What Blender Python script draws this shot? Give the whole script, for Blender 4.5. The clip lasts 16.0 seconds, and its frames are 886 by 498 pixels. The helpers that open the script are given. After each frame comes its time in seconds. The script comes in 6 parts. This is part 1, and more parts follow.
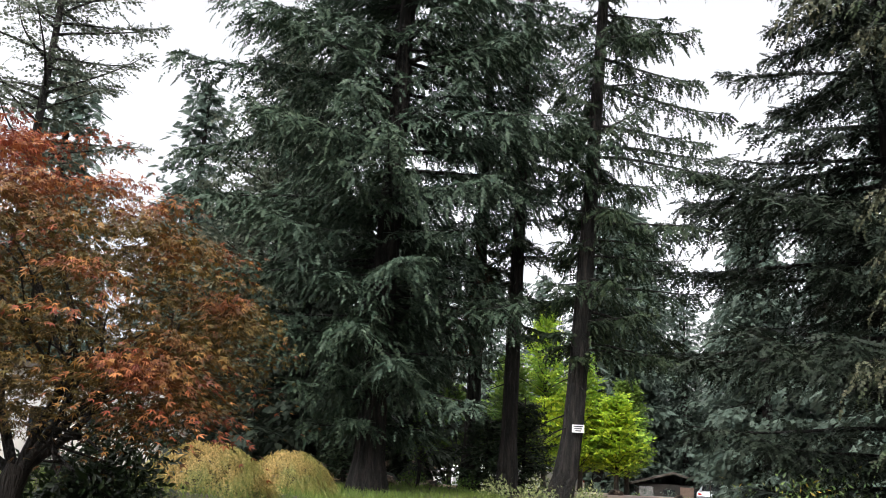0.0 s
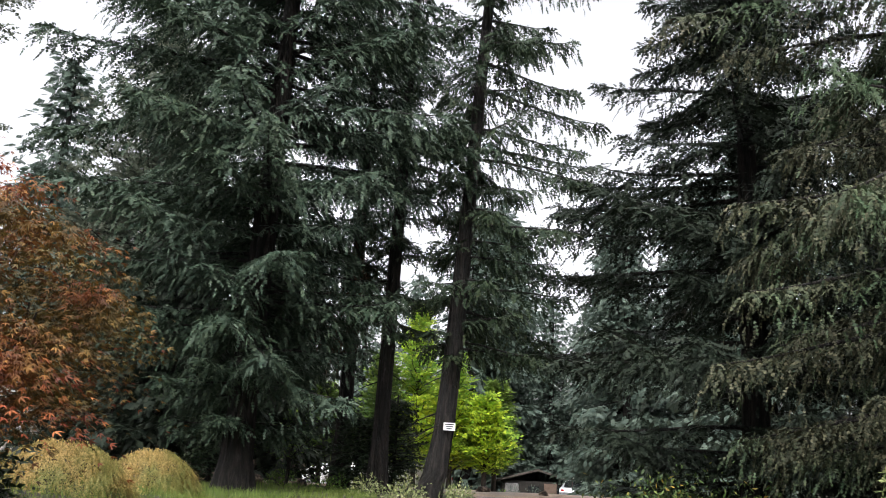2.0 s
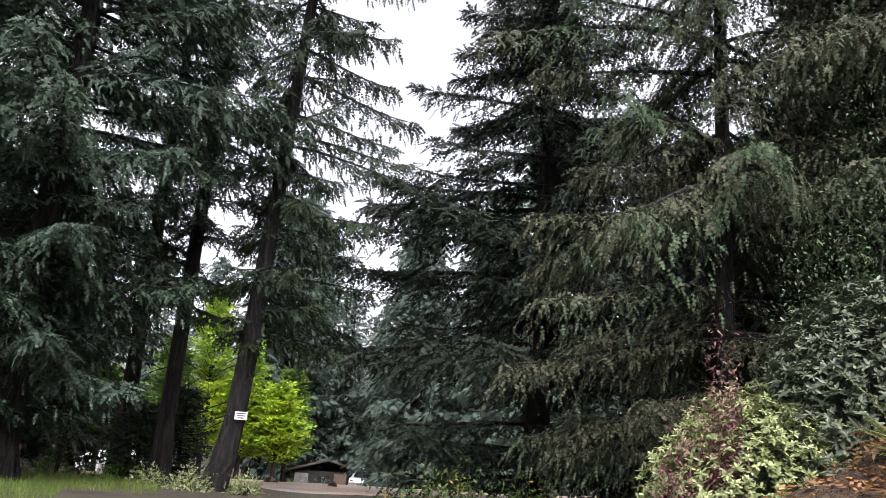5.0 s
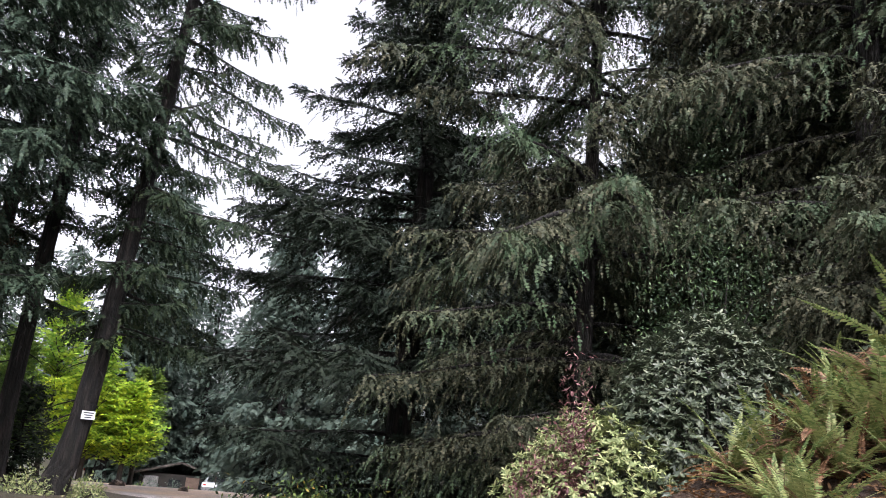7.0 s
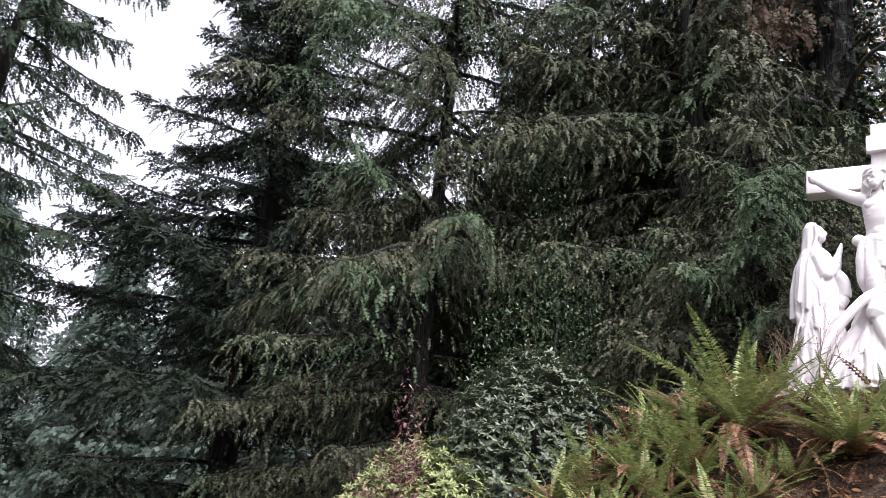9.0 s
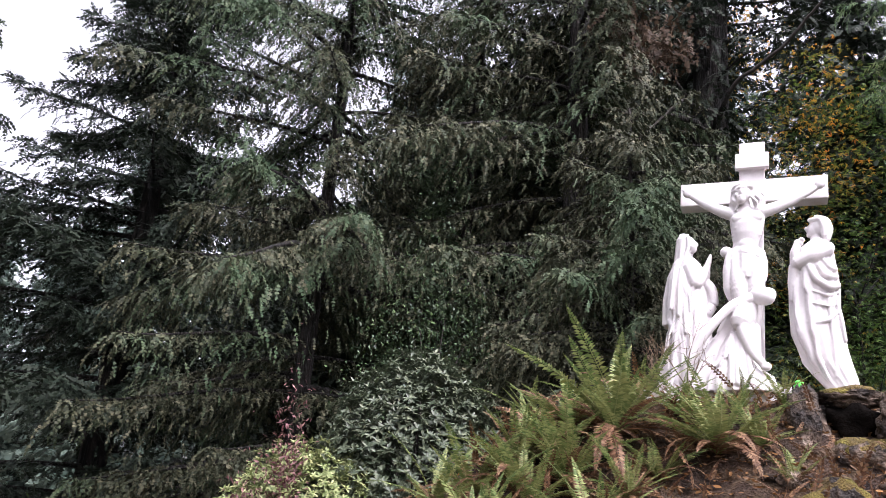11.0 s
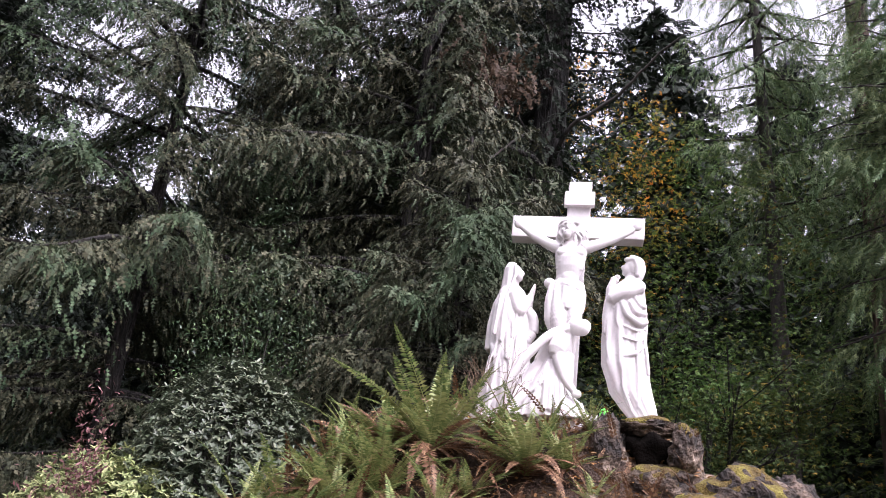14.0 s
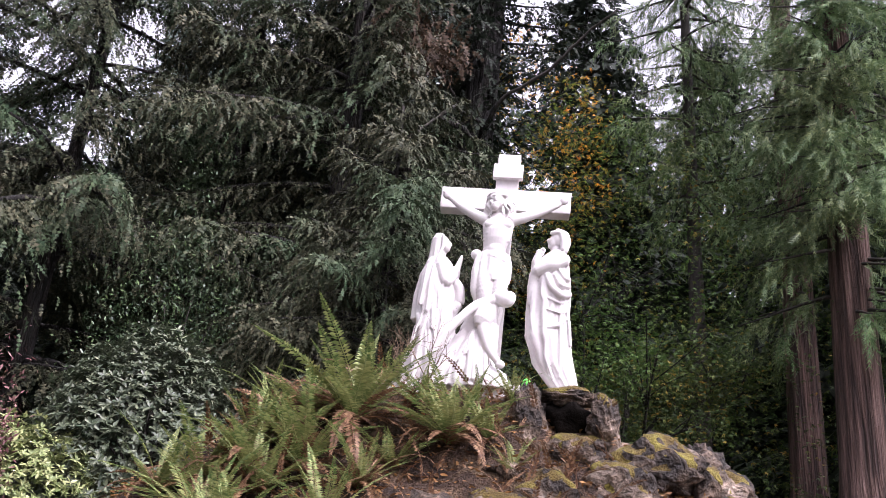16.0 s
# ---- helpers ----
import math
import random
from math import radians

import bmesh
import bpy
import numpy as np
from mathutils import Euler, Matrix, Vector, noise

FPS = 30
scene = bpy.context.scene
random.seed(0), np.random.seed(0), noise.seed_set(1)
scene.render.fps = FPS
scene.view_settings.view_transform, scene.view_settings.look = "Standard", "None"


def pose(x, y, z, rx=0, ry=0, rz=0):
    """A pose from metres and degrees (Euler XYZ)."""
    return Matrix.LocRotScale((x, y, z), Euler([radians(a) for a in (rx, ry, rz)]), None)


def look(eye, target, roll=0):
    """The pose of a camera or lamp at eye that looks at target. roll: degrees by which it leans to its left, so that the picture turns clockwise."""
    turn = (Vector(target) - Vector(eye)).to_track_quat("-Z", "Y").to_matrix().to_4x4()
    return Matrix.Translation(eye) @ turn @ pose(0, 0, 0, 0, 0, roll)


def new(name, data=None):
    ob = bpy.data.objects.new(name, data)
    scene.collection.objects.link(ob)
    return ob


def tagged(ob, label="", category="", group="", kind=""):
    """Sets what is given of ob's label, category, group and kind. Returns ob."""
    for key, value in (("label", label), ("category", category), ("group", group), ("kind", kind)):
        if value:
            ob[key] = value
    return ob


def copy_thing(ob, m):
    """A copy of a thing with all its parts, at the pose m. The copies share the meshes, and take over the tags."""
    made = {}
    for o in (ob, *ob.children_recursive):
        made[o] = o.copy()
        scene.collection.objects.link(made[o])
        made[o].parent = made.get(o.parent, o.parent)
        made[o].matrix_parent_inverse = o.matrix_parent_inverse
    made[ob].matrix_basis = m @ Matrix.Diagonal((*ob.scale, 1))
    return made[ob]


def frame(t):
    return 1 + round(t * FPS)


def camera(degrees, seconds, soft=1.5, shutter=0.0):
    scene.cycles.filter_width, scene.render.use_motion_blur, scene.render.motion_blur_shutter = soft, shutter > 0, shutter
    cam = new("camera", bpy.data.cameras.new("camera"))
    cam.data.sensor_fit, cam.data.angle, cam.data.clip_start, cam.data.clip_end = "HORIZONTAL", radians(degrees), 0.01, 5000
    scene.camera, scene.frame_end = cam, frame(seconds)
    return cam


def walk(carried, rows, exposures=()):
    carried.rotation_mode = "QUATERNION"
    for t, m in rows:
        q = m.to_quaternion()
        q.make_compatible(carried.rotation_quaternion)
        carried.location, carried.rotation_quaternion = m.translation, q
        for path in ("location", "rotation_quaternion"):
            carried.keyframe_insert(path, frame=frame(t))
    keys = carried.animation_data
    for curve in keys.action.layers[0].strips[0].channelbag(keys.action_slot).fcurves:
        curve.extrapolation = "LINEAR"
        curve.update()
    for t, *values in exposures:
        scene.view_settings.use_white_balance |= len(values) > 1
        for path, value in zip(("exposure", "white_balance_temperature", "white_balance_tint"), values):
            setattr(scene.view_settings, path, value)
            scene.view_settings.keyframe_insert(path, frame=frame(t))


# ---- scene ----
cam = camera(57.06, 16.0, soft=0.6)
PATH = [
    (0.0, 0.000, 0.000, 1.600, 103.96, -3.15, 0.33),
    (0.5, -0.002, 0.009, 1.597, 104.27, -3.00, -1.89),
    (1.0, -0.006, 0.011, 1.594, 104.45, -2.96, -4.10),
    (1.5, -0.019, 0.018, 1.594, 104.41, -2.92, -6.33),
    (2.0, -0.033, 0.025, 1.594, 104.30, -3.01, -8.54),
    (2.5, -0.047, 0.024, 1.591, 104.34, -3.11, -10.65),
    (3.0, -0.053, 0.027, 1.588, 104.63, -3.16, -12.97),
    (3.5, -0.045, 0.023, 1.593, 104.68, -3.09, -15.19),
    (4.0, -0.039, 0.010, 1.605, 104.54, -3.26, -17.39),
    (4.5, -0.031, -0.015, 1.619, 104.46, -3.58, -20.10),
    (7.0, -0.028, -0.098, 1.693, 105.70, -5.27, -32.20),
    (7.5, -0.025, -0.091, 1.692, 106.42, -5.75, -35.23),
    (8.0, -0.023, -0.087, 1.689, 107.41, -6.04, -38.74),
    (8.5, -0.027, -0.088, 1.688, 108.39, -5.88, -41.70),
    (9.0, -0.031, -0.087, 1.686, 108.90, -5.56, -43.90),
    (11.5, -0.047, -0.101, 1.670, 110.08, -4.58, -54.03),
    (12.0, -0.041, -0.102, 1.667, 110.63, -4.72, -56.31),
    (12.5, -0.032, -0.106, 1.663, 111.28, -4.93, -58.63),
    (13.0, -0.022, -0.108, 1.662, 111.68, -5.13, -60.75),
    (13.5, -0.024, -0.113, 1.660, 111.92, -5.13, -62.55),
    (14.0, -0.020, -0.117, 1.658, 111.98, -5.23, -64.41),
    (14.5, -0.008, -0.120, 1.658, 112.05, -5.18, -66.32),
    (15.0, -0.002, -0.120, 1.657, 111.82, -4.81, -67.80),
    (15.5, 0.001, -0.124, 1.657, 111.20, -4.67, -68.77),
    (16.0, 0.000, -0.122, 1.658, 110.36, -4.62, -69.54),
]
walk(cam, [(t, pose(*p)) for t, *p in PATH], [(0.0, 1.48, 6420, 11), (6.0, 1.58, 6200, 18), (9.0, 1.62, 6120, 20), (12.0, 1.69, 6100, 25), (16.0, 1.7, 6120, 28)])

# ---- world, sun and exposure ----
world = bpy.data.worlds.new("overcast_sky")
scene.world = world
world.use_nodes = True
wn, wl = world.node_tree.nodes, world.node_tree.links
sky = wn.new("ShaderNodeTexSky")
sky.sky_type = "NISHITA"
sky.sun_disc = False
sky.sun_elevation, sky.sun_rotation = radians(52), radians(200)
sky.air_density, sky.dust_density, sky.ozone_density = 1.0, 6.0, 1.0
cloud = wn.new("ShaderNodeHueSaturation")
cloud.inputs["Saturation"].default_value = 0.12
wl.new(sky.outputs["Color"], cloud.inputs["Color"])
wl.new(cloud.outputs["Color"], wn["Background"].inputs["Color"])
wn["Background"].inputs["Strength"].default_value = 0.15

sun = new("sun", bpy.data.lights.new("sun", "SUN"))
sun.data.energy, sun.data.angle, sun.data.color = 0.5, radians(35), (1.0, 0.97, 0.92)
sun.matrix_world = look((-9, -12, 34), (0, 0, 0))

rng = np.random.default_rng(7)


# ---- materials ----
def material(name, rough=0.8, metal=0.0):
    m = bpy.data.materials.new(name)
    m.use_nodes = True
    b = m.node_tree.nodes["Principled BSDF"]
    b.inputs["Roughness"].default_value, b.inputs["Metallic"].default_value = rough, metal
    return m, m.node_tree.nodes, m.node_tree.links, b


def ramp(nodes, stops):
    r = nodes.new("ShaderNodeValToRGB")
    e = r.color_ramp.elements
    while len(e) < len(stops):
        e.new(0.5)
    for k, (p, c) in zip(e, stops):
        k.position, k.color = p, (*c, 1)
    return r


def noise_node(nodes, links, scale, detail=5.0, coord="Object", stretch=(1, 1, 1)):
    tc, mp, n = nodes.new("ShaderNodeTexCoord"), nodes.new("ShaderNodeMapping"), nodes.new("ShaderNodeTexNoise")
    mp.inputs["Scale"].default_value = stretch
    n.inputs["Scale"].default_value, n.inputs["Detail"].default_value = scale, detail
    links.new(tc.outputs[coord], mp.inputs["Vector"])
    links.new(mp.outputs["Vector"], n.inputs["Vector"])
    return n


def mix_node(nodes, links, a, b, fac, mode="MIX"):
    m = nodes.new("ShaderNodeMix")
    m.data_type, m.blend_type = "RGBA", mode
    for sock, v in ((m.inputs["Factor"], fac), (m.inputs["A"], a), (m.inputs["B"], b)):
        if isinstance(v, (int, float)):
            sock.default_value = v
        elif isinstance(v, tuple):
            sock.default_value = (*v, 1)
        else:
            links.new(v, sock)
    return m.outputs["Result"]


def bump(nodes, links, bsdf, height, strength, distance):
    b = nodes.new("ShaderNodeBump")
    b.inputs["Strength"].default_value, b.inputs["Distance"].default_value = strength, distance
    links.new(height, b.inputs["Height"])
    links.new(b.outputs["Normal"], bsdf.inputs["Normal"])


def surface(name, stops, scale, rough=0.85, fine=40.0, depth=0.02, stretch=(1, 1, 1), metal=0.0, strength=0.6, grain=(0.55, 1.2)):
    """A mottled solid surface: large patches by a ramp, fine grain on top, relief from both."""
    m, n, l, b = material(name, rough, metal)
    big = noise_node(n, l, scale, 6, stretch=stretch)
    small = noise_node(n, l, fine, 4, stretch=stretch)
    r = ramp(n, stops)
    l.new(big.outputs["Fac"], r.inputs["Fac"])
    g = ramp(n, [(0.3, (grain[0],) * 3), (0.7, (grain[1],) * 3)])
    l.new(small.outputs["Fac"], g.inputs["Fac"])
    l.new(mix_node(n, l, r.outputs["Color"], g.outputs["Color"], 1.0, "MULTIPLY"), b.inputs["Base Color"])
    h = n.new("ShaderNodeMath")
    h.operation = "ADD"
    l.new(big.outputs["Fac"], h.inputs[0])
    l.new(small.outputs["Fac"], h.inputs[1])
    bump(n, l, b, h.outputs[0], strength, depth)
    return m


def leafage(name, stops, patch=None, patch_scale=0.6, rough=0.55, through_light=0.25, gloss=0.3, patch_range=(0.42, 0.6), tone=0.66, needles=0.0, rise=None):
    """Leaves or needles: each leaf its own tone, with broad patches of another colour over the crown."""
    m, n, l, b = material(name, rough)
    stops, patch = [[(p, (c[0] * tone, c[1] * tone * 0.92, c[2] * tone * 0.84)) for p, c in st] if st else None for st in (stops, patch)]
    geo = n.new("ShaderNodeNewGeometry")
    r = ramp(n, stops)
    l.new(geo.outputs["Random Per Island"], r.inputs["Fac"])
    col = r.outputs["Color"]
    if patch:
        pn = noise_node(n, l, patch_scale, 3)
        pr = ramp(n, [(patch_range[0], (0, 0, 0)), (patch_range[1], (1, 1, 1))])
        l.new(pn.outputs["Fac"], pr.inputs["Fac"])
        if rise:
            # leaves turn colour first at the crown's outer rim
            tc, sx, mr, ad = n.new("ShaderNodeTexCoord"), n.new("ShaderNodeVectorMath"), n.new("ShaderNodeMapRange"), n.new("ShaderNodeMath")
            sx.operation = "LENGTH"
            l.new(tc.outputs["Object"], sx.inputs[0])
            l.new(sx.outputs["Value"], mr.inputs["Value"])
            for k, v in zip(("From Min", "From Max", "To Min", "To Max"), (*rise, -0.14, 0.14)):
                mr.inputs[k].default_value = v
            l.new(mr.outputs["Result"], ad.inputs[0])
            l.new(pn.outputs["Fac"], ad.inputs[1])
            l.new(ad.outputs[0], pr.inputs["Fac"])
        r2 = ramp(n, patch)
        l.new(geo.outputs["Random Per Island"], r2.inputs["Fac"])
        col = mix_node(n, l, col, r2.outputs["Color"], pr.outputs["Color"])
    l.new(col, b.inputs["Base Color"])
    b.inputs["Specular IOR Level"].default_value = 0.12 if needles else gloss
    t, s = n.new("ShaderNodeBsdfTranslucent"), n.new("ShaderNodeMixShader")
    l.new(col, t.inputs["Color"])
    s.inputs["Fac"].default_value = through_light
    l.new(b.outputs["BSDF"], s.inputs[1])
    l.new(t.outputs["BSDF"], s.inputs[2])
    out = s.outputs["Shader"]
    if needles:
        # gaps between the single needles, too fine to be built
        nn = noise_node(n, l, needles, 2)
        cut = n.new("ShaderNodeMath")
        cut.operation = "GREATER_THAN"
        cut.inputs[1].default_value = 0.59
        l.new(nn.outputs["Fac"], cut.inputs[0])
        gap, s2 = n.new("ShaderNodeBsdfTransparent"), n.new("ShaderNodeMixShader")
        l.new(cut.outputs[0], s2.inputs["Fac"])
        l.new(out, s2.inputs[1])
        l.new(gap.outputs["BSDF"], s2.inputs[2])
        out = s2.outputs["Shader"]
    l.new(out, n["Material Output"].inputs["Surface"])
    return m


BARK = surface("dark_furrowed_bark", [(0.36, (0.004, 0.0033, 0.003)), (0.5, (0.013, 0.0105, 0.009)), (0.64, (0.034, 0.027, 0.023))], 9, 0.95, 34, 0.12, (1, 1, 0.14), strength=1.0)
BARK_RED = surface("red_cedar_bark", [(0.36, (0.035, 0.02, 0.016)), (0.5, (0.1, 0.058, 0.047)), (0.64, (0.2, 0.125, 0.105))], 12, 0.95, 40, 0.08, (1, 1, 0.05), strength=1.0)
BARK_GREY = surface("grey_brown_bark", [(0.3, (0.018, 0.015, 0.013)), (0.7, (0.05, 0.042, 0.035))], 6, 0.9, 30, 0.02, (1, 1, 0.3))
TWIG = surface("dry_twig", [(0.3, (0.12, 0.08, 0.05)), (0.7, (0.25, 0.18, 0.12))], 8, 0.9)
SPRUCE = leafage("spruce_needles", [(0, (0.022, 0.045, 0.03)), (0.5, (0.045, 0.078, 0.052)), (1, (0.085, 0.125, 0.085))], [(0, (0.03, 0.06, 0.045)), (1, (0.1, 0.15, 0.115))], 0.35, through_light=0.08, tone=0.8, needles=26)
FIR = leafage("fir_needles", [(0, (0.022, 0.042, 0.024)), (0.6, (0.045, 0.075, 0.042)), (1, (0.085, 0.115, 0.06))], [(0, (0.03, 0.06, 0.04)), (1, (0.07, 0.11, 0.065))], 0.4, through_light=0.08, tone=0.62, needles=26)
HEMLOCK = leafage("hemlock_needles", [(0, (0.03, 0.04, 0.026)), (0.55, (0.066, 0.078, 0.05)), (1, (0.135, 0.14, 0.095))], [(0, (0.035, 0.07, 0.04)), (1, (0.09, 0.14, 0.08))], 0.5, tone=0.82, through_light=0.06, needles=42, patch_range=(0.48, 0.62))
DARKFIR = leafage("dark_conifer_needles", [(0, (0.02, 0.036, 0.026)), (1, (0.06, 0.085, 0.062))], through_light=0.08, tone=0.56, needles=26)
# distance haze is mixed into this colour, paler and bluer than the needles
FARFIR = leafage("haze_pale_conifer_needles", [(0, (0.05, 0.08, 0.07)), (1, (0.1, 0.145, 0.125))], [(0, (0.06, 0.1, 0.09)), (1, (0.13, 0.18, 0.16))], 0.12, tone=1.0, needles=12)
CEDAR = leafage("cedar_sprays", [(0, (0.035, 0.06, 0.03)), (0.6, (0.075, 0.11, 0.05)), (1, (0.15, 0.19, 0.09))], [(0, (0.04, 0.085, 0.04)), (1, (0.11, 0.175, 0.08))], 0.6, tone=1.7)
LARCH = leafage("grey_green_needles", [(0, (0.06, 0.085, 0.065)), (1, (0.15, 0.18, 0.15))], tone=1.15, needles=22)
DEAD = leafage("dead_brown_needles", [(0, (0.07, 0.045, 0.03)), (1, (0.2, 0.14, 0.09))], through_light=0.1, tone=0.4, needles=36)
LIME = leafage("lime_green_sprays", [(0, (0.13, 0.26, 0.03)), (0.5, (0.28, 0.44, 0.04)), (1, (0.52, 0.62, 0.06))], [(0, (0.08, 0.2, 0.04)), (1, (0.26, 0.42, 0.08))], 0.35, through_light=0.4, tone=1.25, needles=17)
GREENSPRAY = leafage("mid_green_sprays", [(0, (0.05, 0.12, 0.03)), (1, (0.14, 0.25, 0.06))], [(0, (0.1, 0.2, 0.04)), (1, (0.24, 0.36, 0.08))], 0.4, through_light=0.35, tone=0.85, needles=17)
MAPLE = leafage("autumn_maple_leaves", [(0, (0.05, 0.045, 0.015)), (0.4, (0.13, 0.09, 0.025)), (0.75, (0.15, 0.13, 0.035)), (1, (0.34, 0.2, 0.05))], [(0, (0.16, 0.035, 0.03)), (0.5, (0.36, 0.09, 0.04)), (0.85, (0.45, 0.17, 0.06)), (1, (0.6, 0.3, 0.1))], 0.55, through_light=0.25, patch_range=(0.44, 0.6), tone=0.7, rise=(2.1, 3.8))
LACELEAF = leafage("laceleaf_maple_leaves", [(0, (0.12, 0.1, 0.03)), (0.5, (0.25, 0.2, 0.07)), (1, (0.42, 0.3, 0.12))], [(0, (0.1, 0.12, 0.03)), (1, (0.24, 0.24, 0.08))], 1.2, through_light=0.3, tone=1.25)
BROADLEAF = leafage("green_broad_leaves", [(0, (0.025, 0.05, 0.018)), (0.6, (0.07, 0.115, 0.035)), (0.88, (0.13, 0.17, 0.045)), (0.95, (0.3, 0.22, 0.05)), (1, (0.4, 0.26, 0.05))], [(0, (0.04, 0.1, 0.03)), (1, (0.11, 0.2, 0.05))], 0.5, through_light=0.3, tone=0.98)
GOLDLEAF = leafage("gold_and_orange_leaves", [(0, (0.12, 0.14, 0.03)), (0.45, (0.35, 0.22, 0.03)), (1, (0.62, 0.3, 0.04))], [(0, (0.06, 0.12, 0.03)), (0.8, (0.16, 0.22, 0.05)), (1, (0.55, 0.2, 0.04))], 0.8, through_light=0.45, tone=1.15)
RHODO = leafage("dark_leathery_leaves", [(0, (0.03, 0.048, 0.03)), (0.6, (0.062, 0.085, 0.055)), (1, (0.12, 0.15, 0.1))], rough=0.42, gloss=0.5, through_light=0.08, tone=1.25)
PALERHODO = leafage("pale_yellow_green_leaves", [(0, (0.085, 0.125, 0.05)), (0.5, (0.17, 0.22, 0.095)), (1, (0.33, 0.37, 0.2))], rough=0.45, through_light=0.2, tone=1.3)
HOLLY = leafage("glossy_holly_leaves", [(0, (0.018, 0.04, 0.02)), (0.7, (0.045, 0.085, 0.04)), (1, (0.1, 0.17, 0.07))], rough=0.4, gloss=0.45, through_light=0.12, tone=1.05)
PURPLE = leafage("purple_leaves", [(0, (0.07, 0.03, 0.04)), (0.6, (0.16, 0.08, 0.09)), (1, (0.3, 0.19, 0.19))], through_light=0.25, tone=1.2)
LAUREL = leafage("laurel_leaves", [(0, (0.012, 0.035, 0.012)), (1, (0.05, 0.1, 0.03))], rough=0.3, gloss=0.6, through_light=0.15)
FERN = leafage("fern_pinnae", [(0, (0.045, 0.095, 0.03)), (0.6, (0.11, 0.175, 0.06)), (1, (0.23, 0.29, 0.12))], [(0, (0.1, 0.13, 0.045)), (1, (0.22, 0.24, 0.1))], 3.0, through_light=0.3, tone=1.3)
FERN_DEAD = leafage("withered_fern_pinnae", [(0, (0.09, 0.045, 0.025)), (0.6, (0.17, 0.095, 0.055)), (1, (0.3, 0.2, 0.12))], through_light=0.15, tone=0.95)
GRASS = leafage("grass_blades", [(0, (0.07, 0.13, 0.025)), (0.6, (0.14, 0.24, 0.05)), (1, (0.24, 0.34, 0.09))], [(0, (0.12, 0.2, 0.04)), (1, (0.25, 0.34, 0.08))], 0.8, through_light=0.3, tone=0.8)
LITTER = leafage("fallen_leaves", [(0, (0.12, 0.07, 0.04)), (0.5, (0.26, 0.15, 0.07)), (1, (0.42, 0.22, 0.07))], through_light=0.1, tone=0.8)
SOIL = surface("soil_and_leaf_litter", [(0.3, (0.02, 0.016, 0.011)), (0.5, (0.045, 0.034, 0.02)), (0.7, (0.045, 0.05, 0.02))], 1.2, 0.95, 30, 0.04)
ASPHALT = surface("leaf_strewn_asphalt", [(0.35, (0.24, 0.21, 0.2)), (0.5, (0.36, 0.28, 0.22)), (0.65, (0.48, 0.33, 0.21))], 0.35, 0.9, 25, 0.01)
KNOLL = surface("red_brown_needle_litter", [(0.3, (0.022, 0.012, 0.008)), (0.5, (0.07, 0.04, 0.024)), (0.7, (0.13, 0.085, 0.045))], 5, 0.95, 45, 0.06, strength=1.0)
MARBLE = surface("white_painted_stone", [(0.3, (0.56, 0.515, 0.515)), (0.6, (0.66, 0.625, 0.625))], 3, 0.55, 30, 0.004, strength=0.2, grain=(0.95, 1.03))
ROCK = surface("dark_volcanic_rock", [(0.36, (0.013, 0.008, 0.005)), (0.47, (0.05, 0.032, 0.021)), (0.57, (0.15, 0.105, 0.074)), (0.72, (0.38, 0.3, 0.235))], 3.6, 0.75, 18, 0.1, strength=1.0, grain=(0.35, 1.4))
MOSS = surface("yellow_green_moss", [(0.3, (0.08, 0.05, 0.015)), (0.48, (0.17, 0.12, 0.028)), (0.6, (0.24, 0.2, 0.04)), (0.75, (0.38, 0.33, 0.07))], 5, 1.0, 80, 0.05, strength=1.0)
# near-black colour that stands for the shade inside the rockery hollow
HOLLOW_SHADE = surface("hollow_shade_black", [(0.3, (0.003, 0.0025, 0.002)), (0.7, (0.009, 0.007, 0.006))], 8, 1.0)
HOLLOW_SHADE.node_tree.nodes["Principled BSDF"].inputs["Specular IOR Level"].default_value = 0.05
FENCE_WOOD = surface("brown_fence_boards", [(0.3, (0.06, 0.04, 0.032)), (0.7, (0.12, 0.085, 0.065))], 3, 0.9, 20, 0.01, (4, 4, 0.4))
CABIN_WOOD = surface("dark_brown_boards", [(0.3, (0.014, 0.012, 0.01)), (0.7, (0.03, 0.025, 0.02))], 2, 0.9, 20, 0.01)
ROOFING = surface("grey_brown_shingles", [(0.3, (0.05, 0.043, 0.037)), (0.7, (0.1, 0.085, 0.072))], 2, 0.95, 12, 0.02)
WHITEWALL = surface("cream_painted_wall", [(0.3, (0.42, 0.4, 0.36)), (0.7, (0.52, 0.5, 0.46))], 0.8, 0.8, 20, 0.004, strength=0.2, grain=(0.94, 1.04))
SIGN_WHITE = surface("white_enamel_plate", [(0.3, (0.72, 0.72, 0.7)), (0.7, (0.82, 0.82, 0.8))], 4, 0.4, 30, 0.001, strength=0.1, grain=(0.94, 1.04))
SIGN_DARK = surface("black_sign_paint", [(0.3, (0.02, 0.02, 0.02)), (0.7, (0.04, 0.04, 0.04))], 8, 0.5)
CAR_WHITE = surface("white_car_paint", [(0.3, (0.7, 0.7, 0.7)), (0.7, (0.78, 0.78, 0.78))], 2, 0.25, 20, 0.001, strength=0.05, grain=(0.94, 1.04))
CAR_SILVER = surface("silver_car_paint", [(0.3, (0.42, 0.44, 0.46)), (0.7, (0.5, 0.52, 0.54))], 2, 0.3, 20, 0.001, metal=0.5, strength=0.05, grain=(0.94, 1.04))
GLASS_DARK = surface("dark_car_glass", [(0.3, (0.015, 0.018, 0.02)), (0.7, (0.025, 0.028, 0.03))], 2, 0.08, 20, 0.001, strength=0.02)
